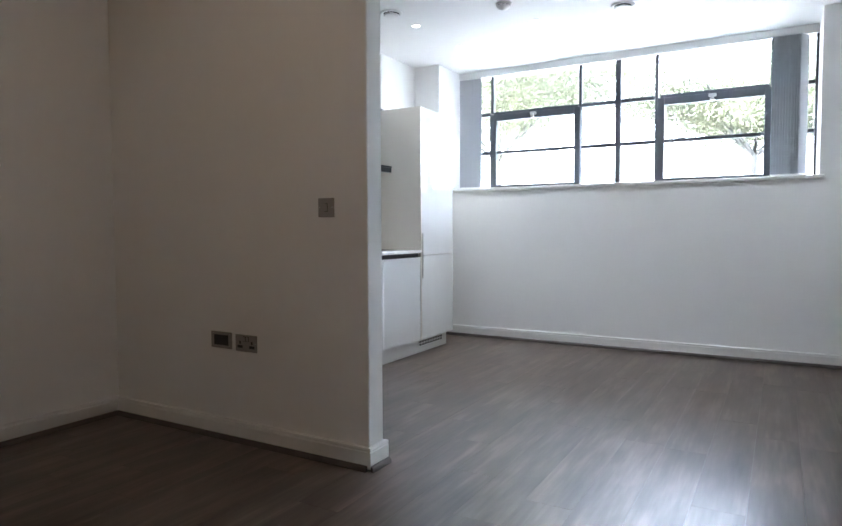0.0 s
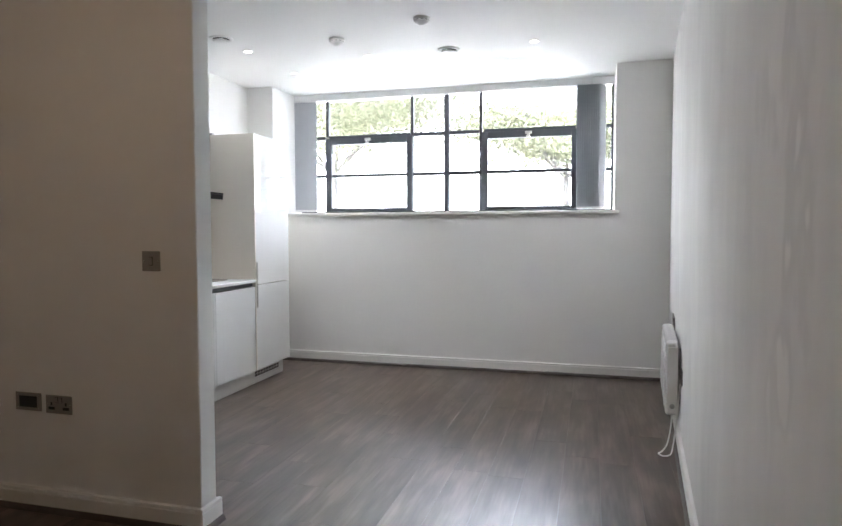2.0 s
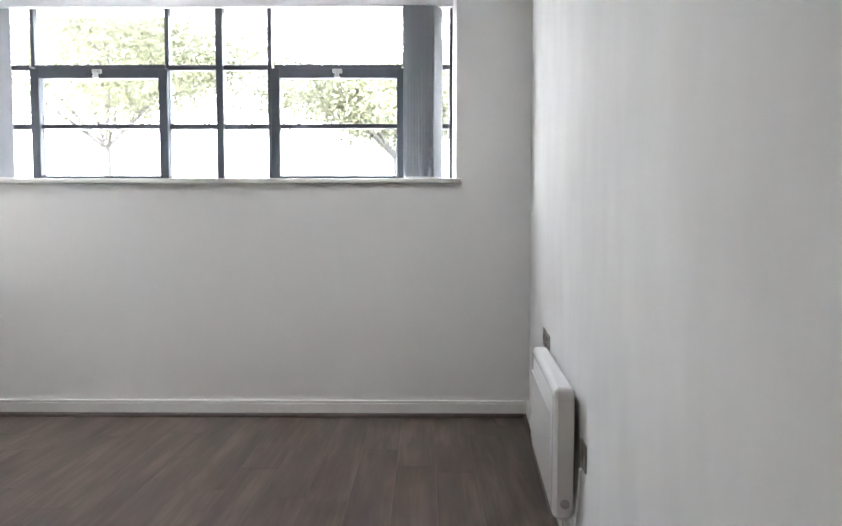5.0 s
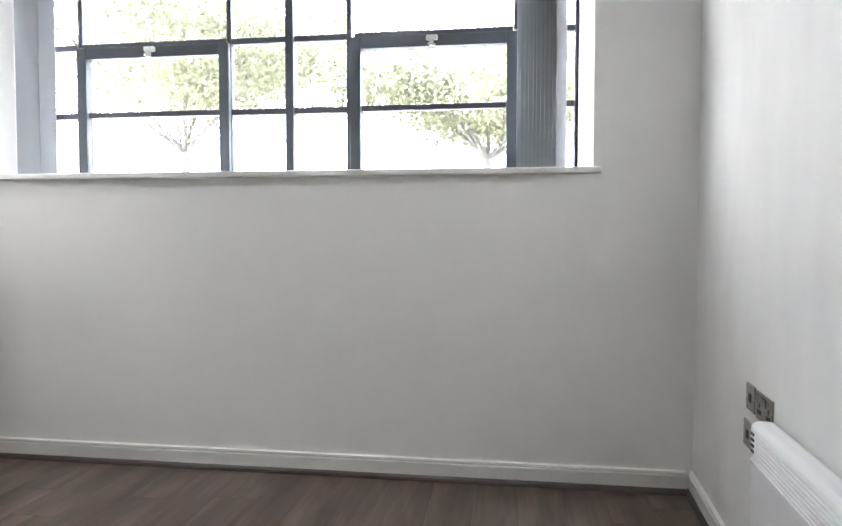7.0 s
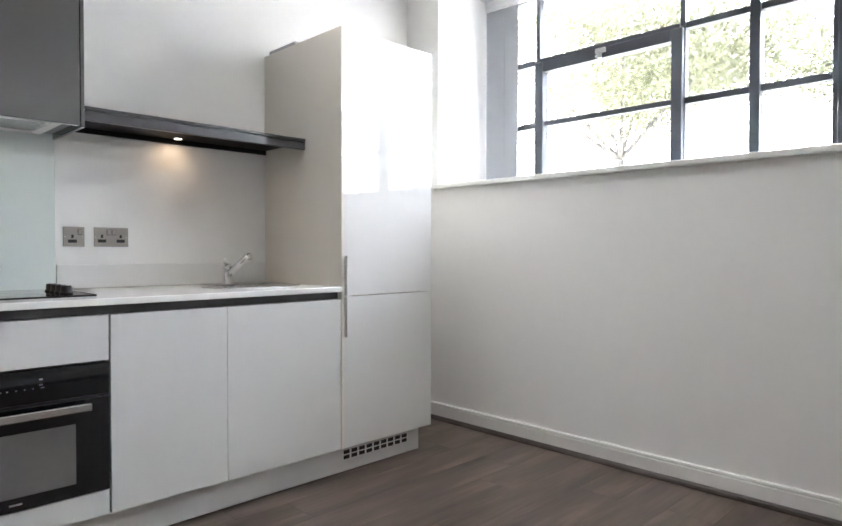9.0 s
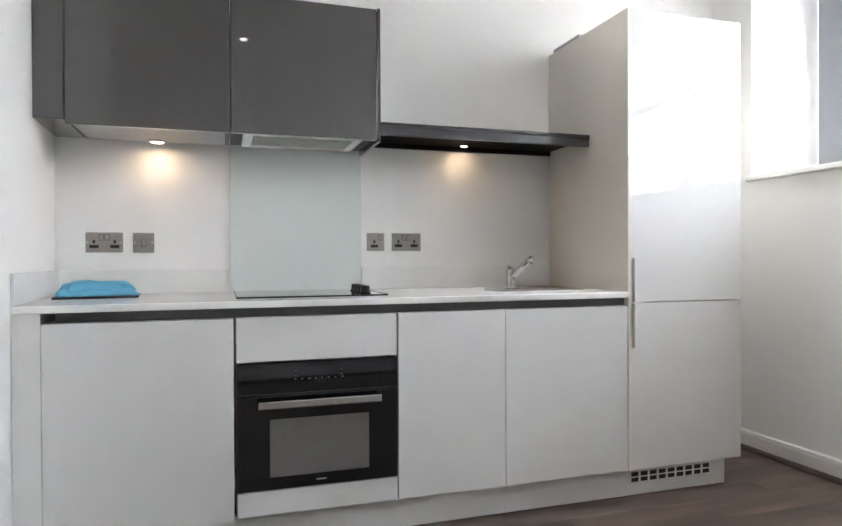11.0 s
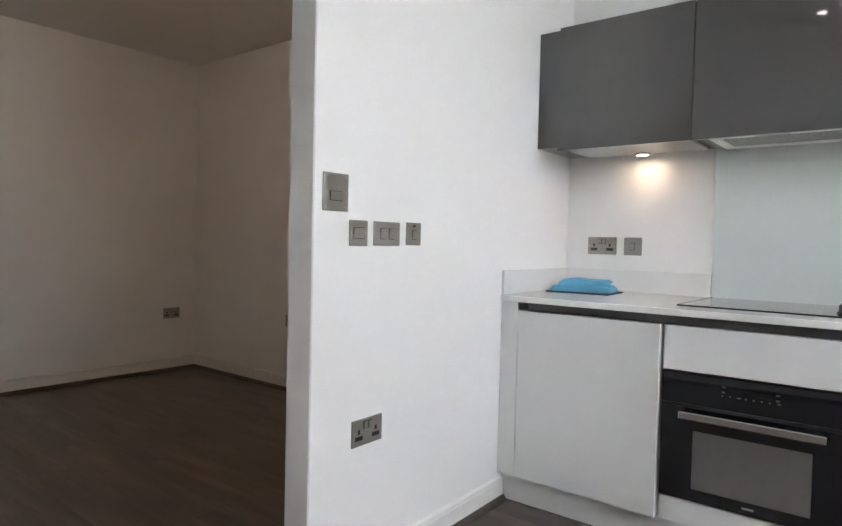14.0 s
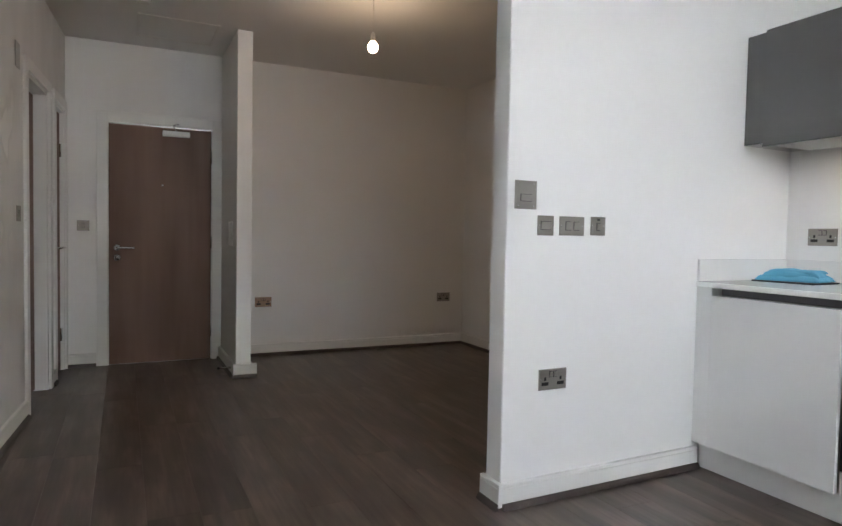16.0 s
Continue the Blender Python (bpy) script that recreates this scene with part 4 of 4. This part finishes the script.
part("closer_box", box(2.690, 2.904, -0.012, 0.035, 1.905, 1.948, 0.005), BLINDRAIL, dr, "silver door closer body")
part("closer_arm", tube([(2.80, 0.02, 1.946), (2.80, 0.02, 1.958), (2.825, 0.075, 1.985), (2.80, 0.03, 2.004), (2.78, 0.017, 2.006)], 0.006, 8), STEEL, dr, "folded closer arm")
for z in (0.25, 1.02, 1.75):
    part("hinge", tube([(DX0 + 0.001, -0.006, z - 0.05), (DX0 + 0.001, -0.006, z + 0.05)], 0.007, 10), STEEL, dr, "steel hinge")

d2 = thing("door_2", "narrow closed grey-brown cupboard door in the hall", "door", EAST, kind="structure")
part("leaf", box(0.03, 0.072, A0 + 0.032, A1 - 0.032, 0.008, AZ - 0.034, 0.002, 1), WALNUT, d2)
part("frame", joined(box(0.001, 0.12, A0, A0 + 0.03, 0, AZ), box(0.001, 0.12, A1 - 0.03, A1, 0, AZ), box(0.001, 0.12, A0 + 0.03, A1 - 0.03, AZ - 0.03, AZ)), TRIM, d2, "white door lining")
part("architrave", joined(box(-0.016, 0, A0 - 0.035, A0 + 0.006, 0, AZ + 0.065, 0.004), box(-0.016, 0, A1 - 0.006, A1 + 0.065, 0, AZ + 0.065, 0.004), box(-0.016, 0, A0 + 0.006, A1 - 0.006, AZ - 0.006, AZ + 0.065, 0.004)), TRIM, d2, "white architrave")
part("rose", lathe([(0, 0.020), (0.022, 0.020), (0.026, 0.024), (0.026, 0.030)], (0, A1 - 0.09, 0.97), "x"), STEEL, d2)
part("lever", tube(smooth_line([(0.02, A1 - 0.09, 0.97), (-0.02, A1 - 0.09, 0.97), (-0.03, A1 - 0.11, 0.97), (-0.03, A1 - 0.21, 0.97)], 4), 0.009, 12), STEEL, d2, "steel lever handle")
for z in (0.28, 1.72):
    part("hinge", tube([(0.024, A0 + 0.03, z - 0.05), (0.024, A0 + 0.03, z + 0.05)], 0.007, 10), STEEL, d2, "steel hinge")
part("back_panel", box(0.20, 0.22, A0, A1, 0, AZ), PAINT, d2)

d3 = thing("door_3", "inner hall doorway with a brown leaf standing for its shade", "door", EAST, kind="structure")
# brown sheet set back in the opening; its dark colour stands for shade
part("leaf", box(0.080, 0.120, B0 + 0.032, B1 - 0.032, 0.008, AZ - 0.034, 0.002, 1), WALNUT, d3)
part("frame", joined(box(0.001, 0.25, B0, B0 + 0.03, 0, AZ), box(0.001, 0.25, B1 - 0.03, B1, 0, AZ), box(0.001, 0.25, B0 + 0.03, B1 - 0.03, AZ - 0.03, AZ)), TRIM, d3, "white door lining")
part("architrave", joined(box(-0.018, 0, B0 - 0.065, B0 + 0.006, 0, AZ + 0.065, 0.004), box(-0.018, 0, B1 - 0.006, B1 + 0.065, 0, AZ + 0.065, 0.004), box(-0.018, 0, B0 + 0.006, B1 - 0.006, AZ - 0.006, AZ + 0.065, 0.004)), TRIM, d3, "white architrave")

ds = thing("door_stop", "steel rod door stop on the skirting board", "door stop", pose(2.449, -2.85, 0.06))
part("rod", tube([(0.001, 0, 0), (0.085, 0, 0)], 0.008, 12), STEEL, ds)
part("rubber_tip", tube([(0.085, 0, 0), (0.10, 0, 0)], 0.010, 12), BLACKPLASTIC, ds, "black rubber tip")
ph = thing("entry_phone", "slim white entry phone on the short wall", "entry phone", pose(2.431, -2.93, 1.10))
part("base", box(0.0005, 0.018, -0.035, 0.035, -0.095, 0.095, 0.005, 2), WHITEPLASTIC, ph)
part("handset", box(0.018, 0.034, -0.022, 0.018, -0.09, 0.09, 0.006, 3), WHITEPLASTIC, ph)


# ---- cloth on the worktop ----
def cloth_layer(w, l, z0, h, turn, seed):
    """One folded layer of cloth: flat, with crisp edges, a raised fold and creases."""
    nx, ny = 30, 34
    bm = bmesh.new()
    rows = []
    for i in range(nx + 1):
        row = []
        for j in range(ny + 1):
            u, v = i / nx, j / ny
            e = min(1, min(u, 1 - u) * 12) * min(1, min(v, 1 - v) * 12)
            crease = abs(noise.noise(Vector((u * 3.1 + v * 1.3, v * 2.4 - u * 0.9, seed))))
            fine = abs(noise.noise(Vector((u * 8.0 + v * 4.0, v * 5.0, seed + 4))))
            z = z0 + e ** 0.4 * h * (0.74 + 0.34 * crease + 0.16 * fine + 0.22 * max(0, 1 - abs(v - 0.3) * 7))
            x = (u - 0.5) * w + 0.010 * noise.noise(Vector((v * 3, u, seed + 7)))
            y = (v - 0.5) * l + 0.012 * noise.noise(Vector((u * 3, v, seed + 9)))
            row.append(bm.verts.new((x, y, z)))
        rows.append(row)
    for i in range(nx):
        for j in range(ny):
            bm.faces.new((rows[i][j], rows[i + 1][j], rows[i + 1][j + 1], rows[i][j + 1])).smooth = True
    ext = bmesh.ops.extrude_face_region(bm, geom=bm.faces[:])
    for v in ext["geom"]:
        if isinstance(v, bmesh.types.BMVert):
            v.co.z = z0 - 0.004 + (v.co.z - z0) * 0.06
    bmesh.ops.recalc_face_normals(bm, faces=bm.faces)
    return moved(bm, pose(0, 0, 0, 0, 0, turn))


def folded_cloth():
    return joined(cloth_layer(0.215, 0.285, 0.006, 0.026, 0, 3.1), cloth_layer(0.185, 0.245, 0.026, 0.026, 9, 6.4), moved(cloth_layer(0.155, 0.21, 0.044, 0.014, -8, 1.7), pose(-0.008, 0.004, 0)))


ck = tagged(part("cloth", folded_cloth(), CLOTH), "bright blue folded microfibre cloth on a dark mat", "cloth")
ck.matrix_world = pose(0.22, 0.150, 0.9215, 0, 0, 14)
mt = tagged(part("mat", box(-0.11, 0.12, -0.15, 0.15, 0, 0.008, 0.003, 2), DARKCLOTH), "thin dark folded mat on the worktop", "mat")
mt.matrix_world = pose(0.225, 0.155, 0.9145, 0, 0, 5)


# ---- outside ----
# unseen slab added to block the southern sky, so the trees' near side darkens
setting("sky_blocker", box(-5, 9, 3.95, 4.2, 3.0, 8.0), BLOCKER, "unseen slab above the window that blocks the southern sky", "building")
gm = bmesh.new()
bmesh.ops.create_grid(gm, x_segments=8, y_segments=8, size=1500)
g = setting("ground", gm, PAVING, "pale paved forecourt outside the building", "ground")
g.location = (0, 0, -0.13)


def tree(x, y, fork, cz, rx, rz, seed, label, leaves=5200):
    """A trunk that forks into limbs, with twigs and many small leaves round their ends."""
    rnd = random.Random(seed)
    t = thing("tree", label, "tree", pose(x, y, -0.13), "street trees")
    tips = []
    trunk = tube(smooth_line([(0, 0, 0), (0.03, 0.02, fork * 0.5), (0, 0, fork)], 4), 0.075, 10, 0.06)
    limbs = []
    for k in range(7):
        a = 2 * math.pi * k / 7 + rnd.uniform(-0.3, 0.3)
        r = rx * rnd.uniform(0.5, 0.9)
        top = cz + rz * rnd.uniform(-0.5, 0.45)
        p0, p3 = Vector((0, 0, fork - 0.05)), Vector((r * math.cos(a), r * math.sin(a), top))
        mid = p0.lerp(p3, 0.5) + Vector((rnd.uniform(-0.1, 0.1), rnd.uniform(-0.1, 0.1), 0.12))
        line = smooth_line([p0, mid, p3], 5)
        limbs.append(tube(line, 0.040, 7, 0.012))
        for q in range(8):
            s = line[rnd.randrange(3, len(line))]
            d = Vector((rnd.gauss(0, 1), rnd.gauss(0, 1), rnd.gauss(0.15, 0.7))).normalized()
            e = s + d * rx * rnd.uniform(0.2, 0.5)
            limbs.append(tube(smooth_line([s, s.lerp(e, 0.5) + Vector((0, 0, 0.06)), e], 3), 0.013, 5, 0.004))
            tips += [s.lerp(e, 0.55), e, e]
        tips.append(p3)
    part("trunk", joined(trunk), BARK, t)
    part("limbs", joined(*limbs), BARK, t)
    clumps = []
    while len(clumps) < 90:
        q = Vector((rnd.uniform(-1, 1), rnd.uniform(-1, 1), rnd.uniform(-1, 1)))
        if 0.25 < q.length < 1 and q.z > -0.75:
            clumps.append(Vector((q.x * rx, q.y * rx, cz + q.z * rz)))
    verts, faces = [], []
    for k in range(leaves):
        c = rnd.choice(tips if k % 3 == 0 else clumps) + Vector((rnd.gauss(0, 1), rnd.gauss(0, 1), rnd.gauss(0, 0.6))) * rx * 0.11
        if c.z < cz - rz * rnd.uniform(0.6, 1.3):
            continue
        n = Vector((rnd.gauss(0, 1), rnd.gauss(0, 1), rnd.gauss(0.5, 0.8))).normalized()
        u = n.orthogonal().normalized()
        u = Matrix.Rotation(rnd.uniform(0, 6.28), 3, n) @ u
        v = n.cross(u)
        s = rnd.uniform(0.024, 0.046)
        b = len(verts)
        verts += [c - u * s, c - v * s * 0.55 + n * 0.006, c + u * s, c + v * s * 0.55 + n * 0.006]
        faces.append((b, b + 1, b + 2, b + 3))
    me = bpy.data.meshes.new("crown")
    me.from_pydata([tuple(p) for p in verts], [], faces)
    me.materials.append(LEAF)
    cr = new("crown", me)
    cr.parent = t
    return t


tree(-1.60, 9.4, 2.65, 4.25, 2.75, 1.35, 3, "leafy green street tree with thin spreading limbs", 62000)
tree(2.97, 9.6, 2.50, 3.42, 2.15, 0.72, 8, "spreading green street tree with a forked trunk", 40000)

# ---- floor planks, one by one ----
def plank_mesh(w, l):
    bm = bmesh.new()
    g, c = 0.00025, 0.0003
    lo = [(g, g), (w - g, g), (w - g, l - g), (g, l - g)]
    hi = [(g + c, g + c), (w - g - c, g + c), (w - g - c, l - g - c), (g + c, l - g - c)]
    b = [bm.verts.new((*p, -0.010)) for p in lo]
    m_ = [bm.verts.new((*p, -0.0004)) for p in lo]
    t_ = [bm.verts.new((*p, 0)) for p in hi]
    for i in range(4):
        j = (i + 1) % 4
        bm.faces.new((b[i], b[j], m_[j], m_[i]))
        bm.faces.new((m_[i], m_[j], t_[j], t_[i]))
    bm.faces.new(t_)
    bm.faces.new(b[::-1])
    me = bpy.data.meshes.new("plank")
    bm.to_mesh(me)
    bm.free()
    me.materials.append(LAMINATE)
    return me


PW, PL = 0.195, 1.285
cache = {}
starts = random.Random(5)
for col in range(22):
    x = col * PW
    y = YS - starts.uniform(0.05, 1.2)
    while y < YN:
        a, b_ = max(y, YS), min(y + PL, YN)
        if b_ - a > 0.02:
            key = round(b_ - a, 3)
            if key not in cache:
                cache[key] = plank_mesh(PW, b_ - a)
            o = new("plank", cache[key])
            o.location = (x, a, 0)
            o.parent = floor
        y += PL
